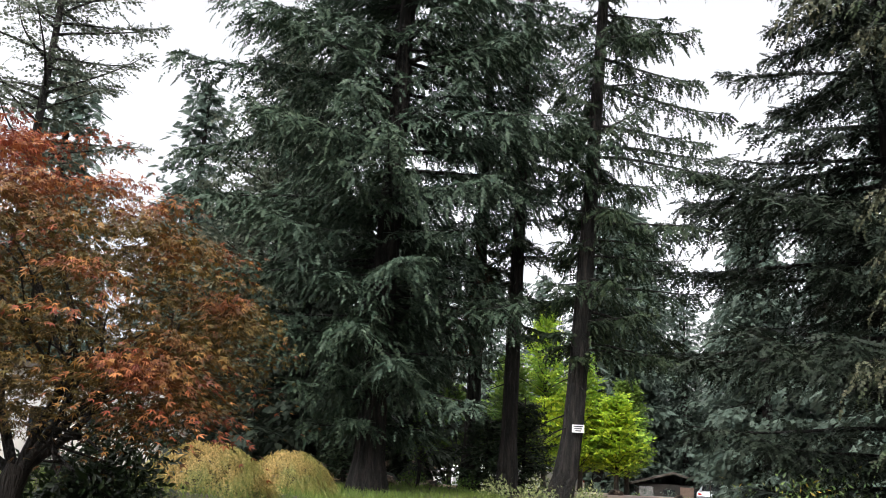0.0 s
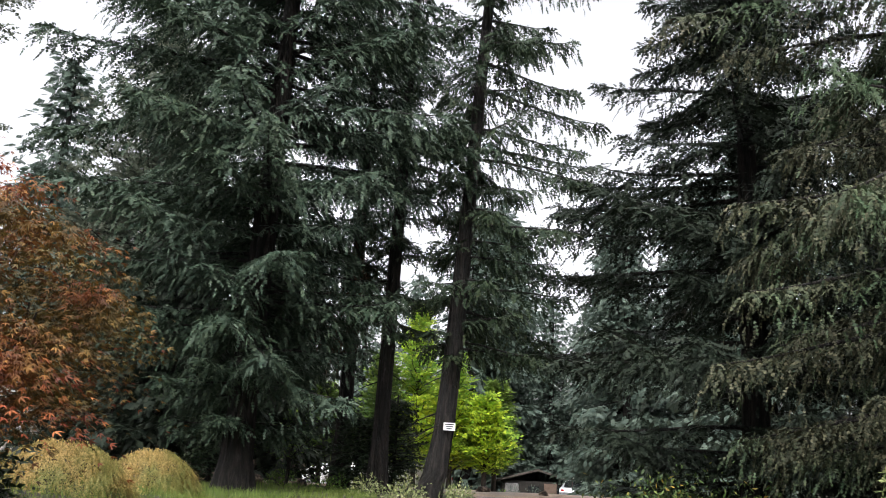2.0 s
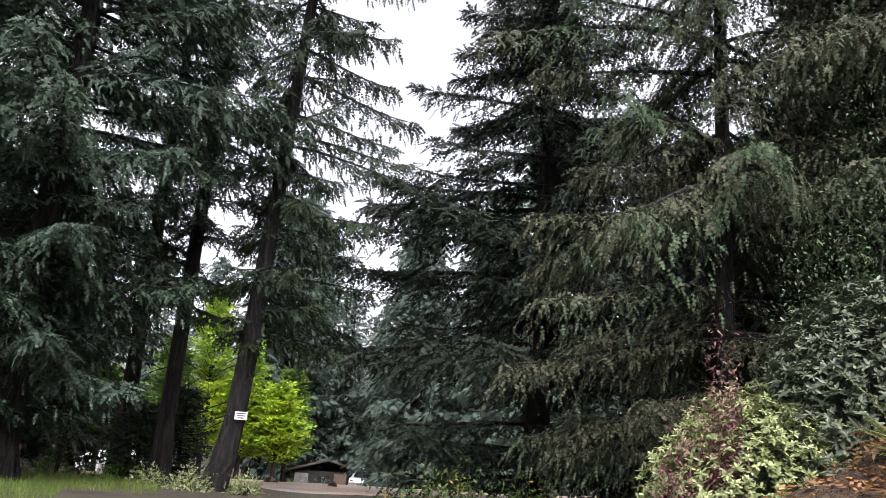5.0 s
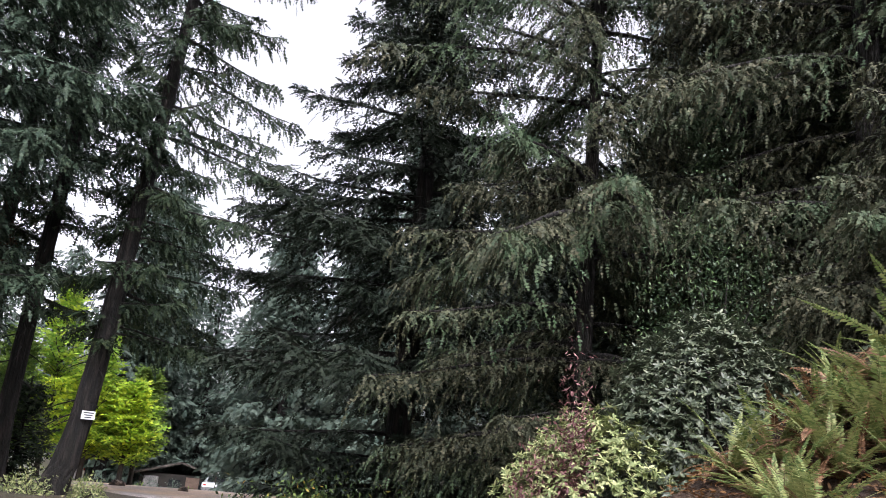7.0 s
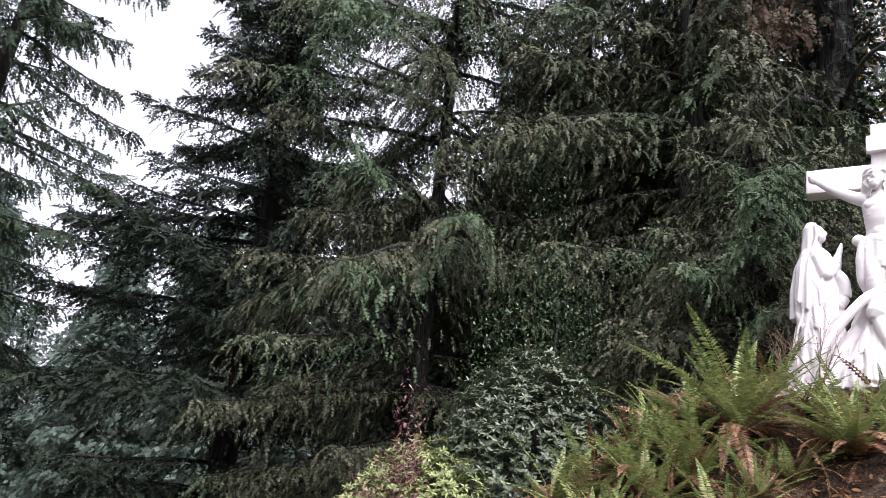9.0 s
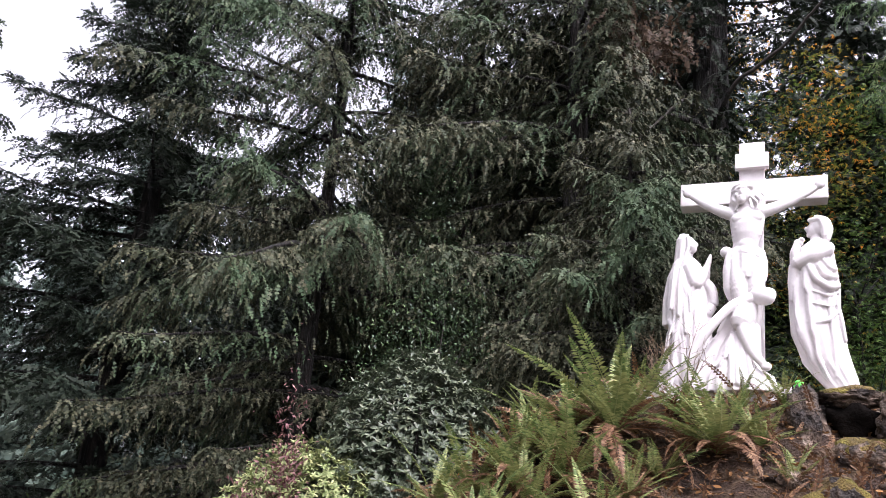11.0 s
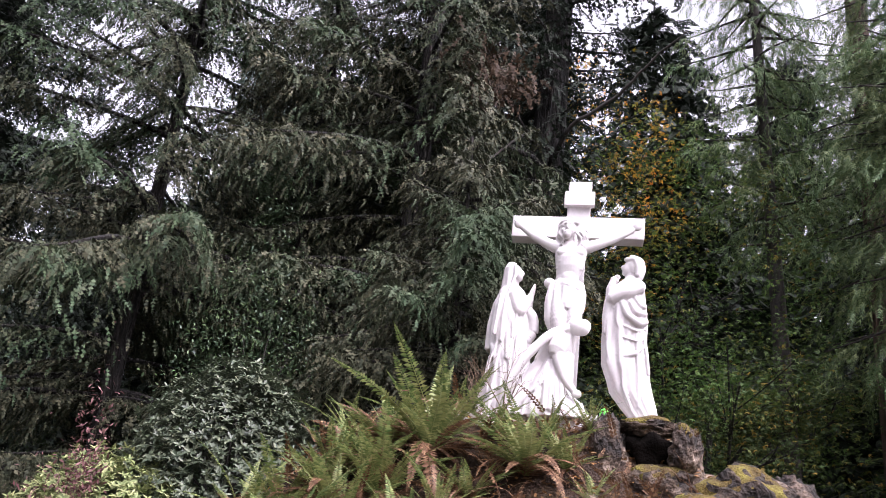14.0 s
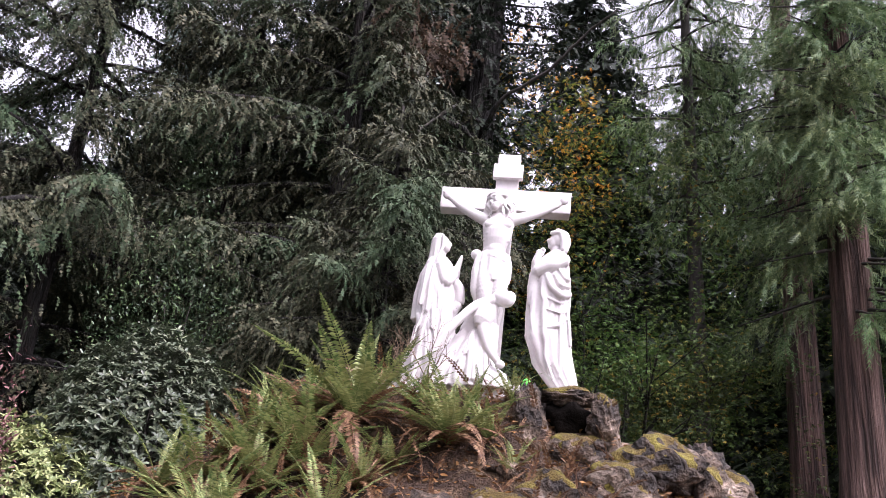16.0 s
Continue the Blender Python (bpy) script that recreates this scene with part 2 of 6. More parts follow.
RUBBER = surface("black_rubber", [(0.3, (0.015, 0.015, 0.015)), (0.7, (0.03, 0.03, 0.03))], 6, 0.8)
TAN_BOARD = surface("brown_notice_board", [(0.3, (0.1, 0.065, 0.048)), (0.7, (0.16, 0.11, 0.08))], 3, 0.8)
GREEN_PATCH = surface("bright_green_plastic", [(0.3, (0.06, 0.6, 0.04)), (0.7, (0.12, 0.8, 0.08))], 6, 0.35, 20, 0.001, strength=0.05)
METAL_GREY = surface("weathered_aluminium", [(0.3, (0.4, 0.4, 0.42)), (0.7, (0.55, 0.55, 0.57))], 8, 0.4, 30, 0.001, metal=0.8, strength=0.1)


# ---- mesh helpers ----
def raw_mesh(name, verts, tris, smooth=False):
    verts, tris = np.ascontiguousarray(verts, dtype=np.float32), np.ascontiguousarray(tris, dtype=np.int32)
    me = bpy.data.meshes.new(name)
    me.vertices.add(len(verts))
    me.vertices.foreach_set("co", verts.ravel())
    me.loops.add(tris.size)
    me.loops.foreach_set("vertex_index", tris.ravel())
    me.polygons.add(len(tris))
    me.polygons.foreach_set("loop_start", np.arange(0, tris.size, 3, dtype=np.int32))
    if smooth:
        me.polygons.foreach_set("use_smooth", np.ones(len(tris), dtype=bool))
    me.update(calc_edges=True)
    return me


def part(name, shape, mat, parent=None, label="", smooth=False):
    """One mesh object from a bmesh, a mesh or (verts, tris), under a thing."""
    if isinstance(shape, bmesh.types.BMesh):
        me = bpy.data.meshes.new(name)
        shape.to_mesh(me)
        shape.free()
        if smooth:
            me.polygons.foreach_set("use_smooth", np.ones(len(me.polygons), dtype=bool))
    elif isinstance(shape, tuple):
        me = raw_mesh(name, *shape, smooth=smooth)
    else:
        me = shape
    if mat and not me.materials:
        me.materials.append(mat)
    ob = new(name, me)
    if parent:
        ob.parent = parent
    if label:
        ob["label"] = label
    return ob


def thing(name, at, label, category, group="", kind="", turn=0.0):
    ob = new(name)
    ob.matrix_basis = pose(*at, 0, 0, turn)
    return tagged(ob, label, category, group, kind)


def joined(pieces):
    vs, fs, n = [], [], 0
    for v, f in pieces:
        vs.append(np.asarray(v, float))
        fs.append(np.asarray(f, int) + n)
        n += len(v)
    return np.concatenate(vs), np.concatenate(fs)


def unit(v):
    return v / np.maximum(np.linalg.norm(v, axis=-1, keepdims=True), 1e-9)


def tube(pts, radii, sides=6):
    """A tapered tube along points, closed at its end."""
    pts, radii = np.asarray(pts, float), np.asarray(radii, float)
    n = len(pts)
    d = unit(np.gradient(pts, axis=0))
    side = np.cross(d, (0.31, 0.17, 0.93))
    side = unit(np.where(np.linalg.norm(side, axis=1, keepdims=True) < 0.2, np.cross(d, (1.0, 0.2, 0)), side))
    up = np.cross(side, d)
    a = np.linspace(0, 2 * math.pi, sides, endpoint=False)
    ring = np.cos(a)[None, :, None] * side[:, None] + np.sin(a)[None, :, None] * up[:, None]
    v = (pts[:, None] + ring * radii[:, None, None]).reshape(-1, 3)
    i, j = np.meshgrid(np.arange(n - 1), np.arange(sides), indexing="ij")
    k = (j + 1) % sides
    a0, a1, b0, b1 = i * sides + j, i * sides + k, (i + 1) * sides + j, (i + 1) * sides + k
    f = np.concatenate([np.stack([a0, a1, b1], -1).reshape(-1, 3), np.stack([a0, b1, b0], -1).reshape(-1, 3)])
    return v, f


def strewn(template, pos, along, normal, size, width=1.0):
    """Copies of a small leaf shape (verts, tris): x runs along, z along the normal."""
    tv, tf = template
    x = unit(along)
    z = unit(normal - (normal * x).sum(-1, keepdims=True) * x)
    y = np.cross(z, x)
    s = np.broadcast_to(np.asarray(size, float), (len(pos),))[:, None, None]
    v = pos[:, None] + s * (tv[None, :, :1] * x[:, None] + width * tv[None, :, 1:2] * y[:, None] + tv[None, :, 2:] * z[:, None])
    f = tf[None] + (np.arange(len(pos)) * len(tv))[:, None, None]
    return v.reshape(-1, 3), f.reshape(-1, 3)


def feather(pairs, spread, angle, droop=0.0, taper=0.5, fat=0.5):
    """A needled twig: pairs of narrow side sprigs off one thin spine."""
    s = np.linspace(0, 0.9, pairs + 1)
    step = s[1]
    verts, tris = [(0, -0.012, 0), (0, 0.012, 0), (1.0, 0, -droop)], [(0, 1, 2)]
    for i in range(pairs + 1):
        l = spread * (1 - taper * s[i] ** 1.5) * (0.75 + 0.5 * ((i * 37) % 10) / 10)
        n = len(verts)
        verts += [(s[i], 0, -droop * s[i] ** 2), (s[i] + step * fat, 0, -droop * (s[i] + step * fat) ** 2)]
        for sg in (-1, 1):
            x = s[i] + l * math.cos(angle)
            verts.append((x, sg * l * math.sin(angle), -droop * x * x - 0.12 * l + 0.06 * ((i * 13) % 7 - 3) * l))
        tris += [(n + 1, n, n + 2), (n, n + 1, n + 3)]
    return np.array(verts, float), np.array(tris, int)


TW_SPRUCE = feather(3, 0.36, 0.75, 0.08, taper=0.4, fat=1.1)
TW_HEM = feather(3, 0.3, 0.8, 0.25, taper=0.4, fat=1.0)
TW_FAR = feather(2, 0.42, 0.75, 0.1, fat=0.95)
TW_DIST = feather(1, 0.5, 0.7, 0.12, fat=0.75)
TW_CEDAR = feather(4, 0.5, 0.5, 0.3, 0.4, fat=0.6)
OVAL = (np.array([(0, 0, 0), (0.3, 0.17, 0.03), (0.3, -0.17, 0.03), (0.7, 0.17, 0.02), (0.7, -0.17, 0.02), (1, 0, -0.06), (0.5, 0, -0.03)], float),
        np.array([(0, 2, 6), (2, 4, 6), (4, 5, 6), (5, 3, 6), (3, 1, 6), (1, 0, 6)], int))


def star_leaf(lobes=5):
    v, f = [(0.25, 0, 0)], []
    for k in range(lobes):
        a = (k - (lobes - 1) / 2) * 0.72
        l = 0.75 - 0.12 * abs(k - (lobes - 1) / 2)
        n = len(v)
        v += [(0.25 + l * math.cos(a), l * math.sin(a), -0.12), (0.25 + 0.4 * l * math.cos(a - 0.28), 0.4 * l * math.sin(a - 0.28), 0), (0.25 + 0.4 * l * math.cos(a + 0.28), 0.4 * l * math.sin(a + 0.28), 0)]
        f += [(0, n + 1, n), (0, n, n + 2)]
    return np.array(v, float), np.array(f, int)


STAR = star_leaf()
STAR3 = star_leaf(3)
LEAF = (np.array([(0, 0, 0), (0.45, 0.17, 0.03), (0.45, -0.17, 0.03), (1, 0, -0.06), (0.5, 0, -0.03)], float), np.array([(0, 2, 4), (2, 3, 4), (3, 1, 4), (1, 0, 4)], int))


def smooth(a, b, x):
    t = np.clip((x - a) / (b - a), 0, 1)
    return t * t * (3 - 2 * t)


def ground_z(x, y):
    """Height of the ground: a low crest ahead that falls to the car park, a bank on one side, a wooded rise on the other."""
    x, y = np.asarray(x, float), np.asarray(y, float)
    z = 0.5 * smooth(6, 15, y) * (1 - smooth(25, 44, y))
    z = z + 0.42 * smooth(-1.5, -4.0, x) * smooth(5, 9, y) * (1 - smooth(13, 20, y))
    z = z + 1.6 * smooth(5.5, 11, x) * (1 - smooth(8, 17, y)) * smooth(-40, -10, y)
    z = z + 11 * smooth(19, 38, x) * (1 - smooth(20, 40, y)) * smooth(-60, -20, y)
    z = z - 1.1 * smooth(36, 60, y)
    return z + 0.03 * np.sin(x * 1.3) * np.cos(y * 0.9) * (1 - smooth(30, 60, np.hypot(x, y)))


# ---- ground ----
def ground():
    g = np.sign(np.linspace(-1, 1, 161)) * (np.abs(np.linspace(-1, 1, 161)) ** 3.2) * 900
    g += np.linspace(-1, 1, 161) * 45
    x, y = np.meshgrid(g, g + 15, indexing="ij")
    v = np.stack([x, y, ground_z(x, y) - 0.0004 * np.maximum(np.hypot(x, y) - 90, 0)], -1).reshape(-1, 3)
    n = 161
    i, j = np.meshgrid(np.arange(n - 1), np.arange(n - 1), indexing="ij")
    a = i * n + j
    f = np.concatenate([np.stack([a, a + n, a + n + 1], -1).reshape(-1, 3), np.stack([a, a + n + 1, a + 1], -1).reshape(-1, 3)])
    tagged(part("ground", (v, f), SOIL, smooth=True), "brown woodland soil with fallen leaves and moss", "ground", kind="structure")


def road():
    xs, ys = np.linspace(-14, 26, 61), np.linspace(0, 1, 40)
    x, u = np.meshgrid(xs, ys, indexing="ij")
    near = 27.5 - 5.2 * smooth(2.5, 5.5, x) + 0.5 * np.sin(x * 0.8) + 0.25 * np.sin(x * 2.1)
    y = near + u * (57 - near)
    v = np.stack([x, y, ground_z(x, y) + 0.05 - 0.5 * (u < 0.01)], -1).reshape(-1, 3)
    n = len(ys)
    i, j = np.meshgrid(np.arange(len(xs) - 1), np.arange(n - 1), indexing="ij")
    a = i * n + j
    f = np.concatenate([np.stack([a, a + n, a + n + 1], -1).reshape(-1, 3), np.stack([a, a + n + 1, a + 1], -1).reshape(-1, 3)])
    tagged(part("road", (v, f), ASPHALT, smooth=True), "pale asphalt car park strewn with fallen leaves", "road", kind="structure")


ground()
road()


# ---- conifers ----
def conifer(name, at, top, height, radius, crown, label, leaf=None, twig=None, branches=170, step=0.22, twig_size=0.34, rise=0.15, droop=0.05, hang=0.35,
            bark=None, favour=(0, 0), seed=1, flare=1.5, bend=0.0, sparse=0.0, per=5, kink=0.0, split=False, category="conifer", group="", stub=0, side_len=0.34, low_bare=0.0, loose=0.0):
    """crown: (height above the foot, reach) pairs. favour: by how much branches are longer towards that way. rise, droop: a branch's slope at the
    trunk and how it bends down along its length. hang: how far the side shoots fall."""
    r = np.random.default_rng(seed)
    root = thing(name, at, label, category, group)
    top = np.array(top, float)
    hs = np.linspace(0, height, 14)

    def axis(h):
        h = np.asarray(h, float)[..., None] / height
        return top * h * np.array([1, 1, 0]) + np.array([0, 0, height]) * h + np.array([bend, 0, 0]) * np.sin(h * math.pi) - np.array([kink, 0, 0]) * np.exp(-h * height / 0.9)

    rad = radius * (1 - hs / height) ** 0.8 + 0.02
    rad[0] *= flare
    pts = axis(hs)
    pts[0, 2] -= 0.3
    if flare > 1.6:
        hs2 = np.insert(hs, 1, [0.35, 0.8])
        pts, rad = axis(hs2), radius * (1 - hs2 / height) ** 0.8 + 0.02
        rad[:3] *= (flare, 1 + (flare - 1) * 0.5, 1 + (flare - 1) * 0.2)
        pts[0, 2] -= 0.3
    sides = 30 if radius > 0.2 else 12
    tv, tf = tube(pts, rad, sides)
    if radius > 0.2:
        # plates of thick bark between furrows
        ang, row = np.tile(np.arange(sides), len(pts)), np.repeat(np.arange(len(pts)), sides)
        core = np.repeat(pts, sides, 0)
        tv = core + (tv - core) * (1 + 0.09 * np.where((ang + row // 3) % 3 == 0, -1.0, 0.4) + 0.04 * np.sin(ang * 0.9 + row))[:, None]
    ch, cr = np.array([c[0] for c in crown]), np.array([c[1] for c in crown])
    limbs, tw_p, tw_d, tw_n, tw_s = [], [], [], [], []
    lo, hi = ch[0], ch[-1]
    for b in range(branches):
        h = lo + (hi - lo) * (b + r.uniform(-loose, 1 + loose)) / branches
        h = min(max(h, lo), hi)
        az = b * 2.39996 + r.normal(0, 0.35)
        out = np.array([math.cos(az), math.sin(az), 0.0])
        fav = 1 + out[0] * favour[0] + out[1] * favour[1]
        ln = np.interp(h, ch, cr) * r.uniform(0.6 - 0.02 * loose, 1.08) * fav
        if ln < 0.15 or r.random() < sparse:
            continue
        n = 9
        s = np.linspace(0, 1, n)
        side = np.array([-out[1], out[0], 0])
        k_rise = rise + r.normal(0, 0.08)
        wob = r.normal(0, 0.05) * ln
        p = axis(h)[None] + s[:, None] * ln * out + np.stack([0 * s, 0 * s, ln * (k_rise * s - (droop * ln * 0.5 + 0.12) * s ** 2 + 0.14 * s ** 4)], -1) + side * wob * np.sin(s * 3)[:, None]
        limbs.append(tube(p[::2], (0.008 + (0.012 + 0.011 * ln) * (1 - s) ** 1.1)[::2], 3) if twig is TW_DIST else tube(p, 0.008 + (0.012 + 0.011 * ln) * (1 - s) ** 1.1, 5))
        # side shoots: a fan on both sides of the bough, each shoot curling down and set with short sprigs left and right
        m = max(3, int(ln / step))
        u = np.repeat(low_bare + (0.99 - low_bare) * (np.arange(m) + r.random(m)) / m, 2)
        sg = np.tile([-1.0, 1.0], m)
        base = np.stack([np.interp(u, s, p[:, c]) for c in range(3)], -1)
        tang = unit(np.stack([np.interp(np.minimum(u + 0.06, 1), s, p[:, c]) - np.interp(np.maximum(u - 0.06, 0), s, p[:, c]) for c in range(3)], -1))
        sl = np.minimum(side_len * ln, 1.7) * np.clip(0.35 + u / 0.4, 0, 1) * (1.05 - u) ** 0.5 * r.uniform(0.5, 1.2, len(u)) + 0.12
        sd = unit(tang * r.uniform(0.5, 1.0, (len(u), 1)) + sg[:, None] * side * r.uniform(0.45, 1.0, (len(u), 1)))
        q = (np.arange(per) + 0.3) / per
        curl = hang * r.uniform(0.4, 1.5, (len(u), 1))
        tp = base[:, None] + sl[:, None, None] * q[None, :, None] * sd[:, None]
        tp[..., 2] -= curl * sl[:, None] * q[None] ** 2
        keep = r.random(tp.shape[:2]) < 0.94
        across = unit(np.cross(sd, (0.0, 0.0, 1.0)))
        turn = np.where(np.arange(per) % 2, 0.75, -0.75)
        turn[-1] = 0.0
        dirs = sd[:, None] * 0.85 + across[:, None] * turn[None, :, None] + r.normal(0, 0.22, tp.shape)
        dirs[..., 2] -= curl * (0.25 + 1.5 * q[None])
        tp = tp + r.normal(0, 0.02, tp.shape)
        tw_p.append(tp[keep])
        tw_d.append(dirs[keep])
        tw_s.append(np.broadcast_to((1.25 - 0.5 * q)[None], tp.shape[:2])[keep] * r.uniform(0.7, 1.25, keep.sum()))
    for b in range(stub):
        h = r.uniform(0.35, 1.0) * lo + 0.4
        az = r.uniform(0, 6.3)
        ln = r.uniform(0.3, 1.4)
        s = np.linspace(0, 1, 5)
        p = axis(h)[None] + s[:, None] * ln * np.array([math.cos(az), math.sin(az), -0.15]) + np.stack([0 * s, 0 * s, -0.3 * ln * s ** 2], -1)
        limbs.append(tube(p, 0.022 * (1 - s) + 0.005, 4))
    part("trunk", (tv, tf) if split else joined([(tv, tf)] + limbs), bark or BARK, root, smooth=True)
    for one in limbs if split else []:
        part("bough", one, bark or BARK, root, smooth=True)
    P, D, S = np.concatenate(tw_p), np.concatenate(tw_d), np.concatenate(tw_s) * twig_size
    N = np.array([0, 0, 1.0]) + r.normal(0, 0.6, P.shape)
    part("crown", strewn(twig or TW_SPRUCE, P, D, N, S), leaf or SPRUCE, root)
    return root


big = conifer("spruce", (-2.05, 21.9, 0.5), (0.35, 0, 0), 27, 0.36, [(1.7, 2.2), (3.2, 3.3), (5.5, 4.3), (9.0, 6.2), (13.5, 5.3), (18, 3.8), (26.5, 0.3)],
              "very large dark green spruce with heavy drooping boughs beside the lawn", SPRUCE, TW_SPRUCE, 215, 0.15, 0.3, 0.04, 0.05, 0.85, flare=1.7, seed=11, per=6, side_len=0.36, low_bare=0.1, loose=5)
conifer("fir", (1.76, 24.9, 0.4), (0.38, 0, 0), 24, 0.23, [(4.2, 1.2), (6, 1.9), (10, 2.1), (14, 2.0), (18, 1.6), (23.5, 0.2)],
        "tall thin dark fir with sparse short boughs", FIR, TW_SPRUCE, 85, 0.14, 0.31, -0.05, 0.1, 0.6, seed=12, sparse=0.3, stub=10, group="thin firs", per=4)
fir_back = conifer("fir", (0.72, 27.0, 0.4), (0.2, 0, 0), 23, 0.24, [(5.0, 1.2), (8, 2.0), (12, 2.2), (17, 1.6), (22.5, 0.2)],
        "tall thin dark fir beside the big spruce", FIR, TW_SPRUCE, 80, 0.14, 0.31, -0.05, 0.1, 0.6, seed=13, sparse=0.3, stub=8, group="thin firs", per=4)
lean = conifer("fir", (3.17, 21.8, 0.4), (1.25, -0.2, 0), 24, 0.25, [(3.8, 1.3), (5.2, 2.5), (8, 2.4), (12, 2.5), (15, 2.2), (19, 1.5), (23.5, 0.2)],
               "tall leaning fir with drooping sparse boughs and a white sign", FIR, TW_SPRUCE, 150, 0.14, 0.28, -0.05, 0.1, 1.1, favour=(0.48, 0), seed=14, sparse=0.2, flare=1.7, kink=0.38, stub=14, group="thin firs", per=4, side_len=0.26, loose=4, low_bare=0.1)
conifer("spruce", (10.6, 19.2, 0.3), (0.1, 0, 0), 22, 0.33, [(0.8, 4.6), (3.3, 5.6), (6, 6.1), (9, 5.4), (11.5, 4.0), (14, 3.0), (21.5, 0.2)],
        "broad dark spruce with level tiers of boughs", DARKFIR, TW_SPRUCE, 175, 0.16, 0.31, 0.1, 0.025, 0.6, seed=15, sparse=0.15, per=6, side_len=0.32, low_bare=0.08, loose=4)
hem_front = conifer("hemlock", (9.25, 10.5, 1.2), (0.0, 0, 0), 17, 0.15, [(0.9, 3.6), (3, 4.4), (5.4, 4.2), (8.4, 4.0), (10.4, 3.5), (13, 2.9), (16.5, 0.4)],
        "large hemlock with long drooping feathery boughs", HEMLOCK, TW_HEM, 128, 0.1, 0.19, 0.0, 0.12, 1.1, favour=(-0.12, -0.14), seed=16, split=True, per=6, side_len=0.33, low_bare=0.04, loose=6)
hem_back = conifer("hemlock", (11.3, 6.5, 1.6), (0.1, 0, 0), 19, 0.25, [(1.2, 2.4), (4, 3.3), (7, 3.3), (11, 2.9), (15, 2.0), (18.5, 0.2)],
        "dark hemlock with hanging sprays behind the holly", HEMLOCK, TW_HEM, 120, 0.115, 0.2, 0.0, 0.14, 1.0, favour=(-0.15, 0.0), seed=17, split=True, per=6, side_len=0.36, low_bare=0.1, loose=5)
conifer("hemlock", (11.7, 9.1, 1.5), (0.0, 0, 0), 17, 0.16, [(3, 2.0), (7, 2.8), (11, 2.7), (14, 1.9), (16.5, 0.3)],
        "tall hemlock with brownish hanging sprays deeper in the wood", HEMLOCK, TW_HEM, 62, 0.13, 0.21, 0.02, 0.14, 1.0, seed=22, split=True, per=6, side_len=0.36, loose=5)
conifer("hemlock", (9.0, 4.3, 1.3), (-0.05, 0, 0), 6.1, 0.06, [(0.9, 1.7), (2.8, 2.1), (4.4, 1.8), (5.3, 1.2), (6.0, 0.25)],
        "young grey-green hemlock with drooping sprays beside the statues", HEMLOCK, TW_HEM, 70, 0.08, 0.145, 0.1, 0.3, 1.0, seed=21, split=True, per=7, side_len=0.45, low_bare=0.15, loose=2)
fir_bare = conifer("fir", (13.95, 5.35, 1.6), (0.3, -0.8, 0), 24, 0.45, [(6.2, 1.5), (9, 2.0), (13, 2.6), (18, 2.0), (23.5, 0.2)],
        "tall dark fir trunk with bare crooked lower limbs behind the statues", DARKFIR, TW_HEM, 130, 0.2, 0.3, 0.1, 0.1, 0.8, seed=18, sparse=0.25, stub=12, per=4)
conifer("spruce", (-13.3, 23.5, 0.2), (0.2, 0, 0), 24, 0.16, [(5, 3.6), (9, 3.8), (13, 3.2), (18, 2.2), (23.5, 0.2)],
        "pale grey-green conifer with open upswept boughs", LARCH, TW_FAR, 120, 0.26, 0.28, 0.35, 0.03, 0.3, seed=19, sparse=0.2, per=4)
conifer("spruce", (-7.6, 33, 0.2), (0.0, 0, 0), 19, 0.3, [(1.5, 3.4), (6, 4.0), (11, 3.6), (15, 2.6), (18.6, 0.4)],
        "grey-green conifer with a rounded crown behind the big spruce", LARCH, TW_FAR, 170, 0.34, 0.44, 0.3, 0.03, 0.2, seed=20, per=4)

# backing conifers in the wood, all of one pattern
for k, (x, y, h, w) in enumerate([(15.0, 15.5, 10.5, 3.4), (17.5, 10.0, 15, 3.6), (20.5, 4.2, 17, 3.4), (13.6, 11.4, 10.5, 2.8), (17.0, 21.0, 13, 3.4), (20.0, -1.8, 12, 3.2), (22.5, -4.5, 15, 3.6), (24.5, 0.8, 15, 3.6), (15.6, 7.4, 19, 3.2), (14.9, -4.2, 15, 2.8), (13.4, 8.6, 12, 2.6), (18.9, 3.1, 12.0, 2.6), (21.8, 1.9, 8.5, 2.6), (18.4, 4.6, 7.5, 2.4), (12.9, 10.3, 11, 1.8), (-5.2, 29.5, 12, 2.8), (-2.2, 35.5, 13, 3.0), (-10.0, 37, 13, 3.2)]):
    conifer("fir", (x, y, float(ground_z(x, y)) - 0.1), (0, 0, 0), h, 0.24, [(0.8, w), (h * 0.4, w * 0.95), (h * 0.75, w * 0.5), (h * 0.97, 0.2)],
            "dark fir in the wood behind", DARKFIR, TW_DIST, 90, 0.32, 0.56, 0.05, 0.06, 0.6, seed=30 + k, per=4, group="wood behind")

# distant conifers round the car park; their haze lies in the needle colour
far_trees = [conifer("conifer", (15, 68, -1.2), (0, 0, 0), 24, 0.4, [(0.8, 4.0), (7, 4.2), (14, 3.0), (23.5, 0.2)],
                     "tall conifer beyond the car park, haze in its blue-green colour", FARFIR, TW_DIST, 85, 0.5, 0.85, 0.0, 0.05, 0.6, seed=41, per=3, group="conifers beyond the car park"),
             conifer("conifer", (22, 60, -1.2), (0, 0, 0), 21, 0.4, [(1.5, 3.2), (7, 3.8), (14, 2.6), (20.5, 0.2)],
                     "tall conifer beyond the car park, haze in its blue-green colour", FARFIR, TW_DIST, 80, 0.5, 0.85, 0.05, 0.06, 0.6, seed=42, per=3, group="conifers beyond the car park")]
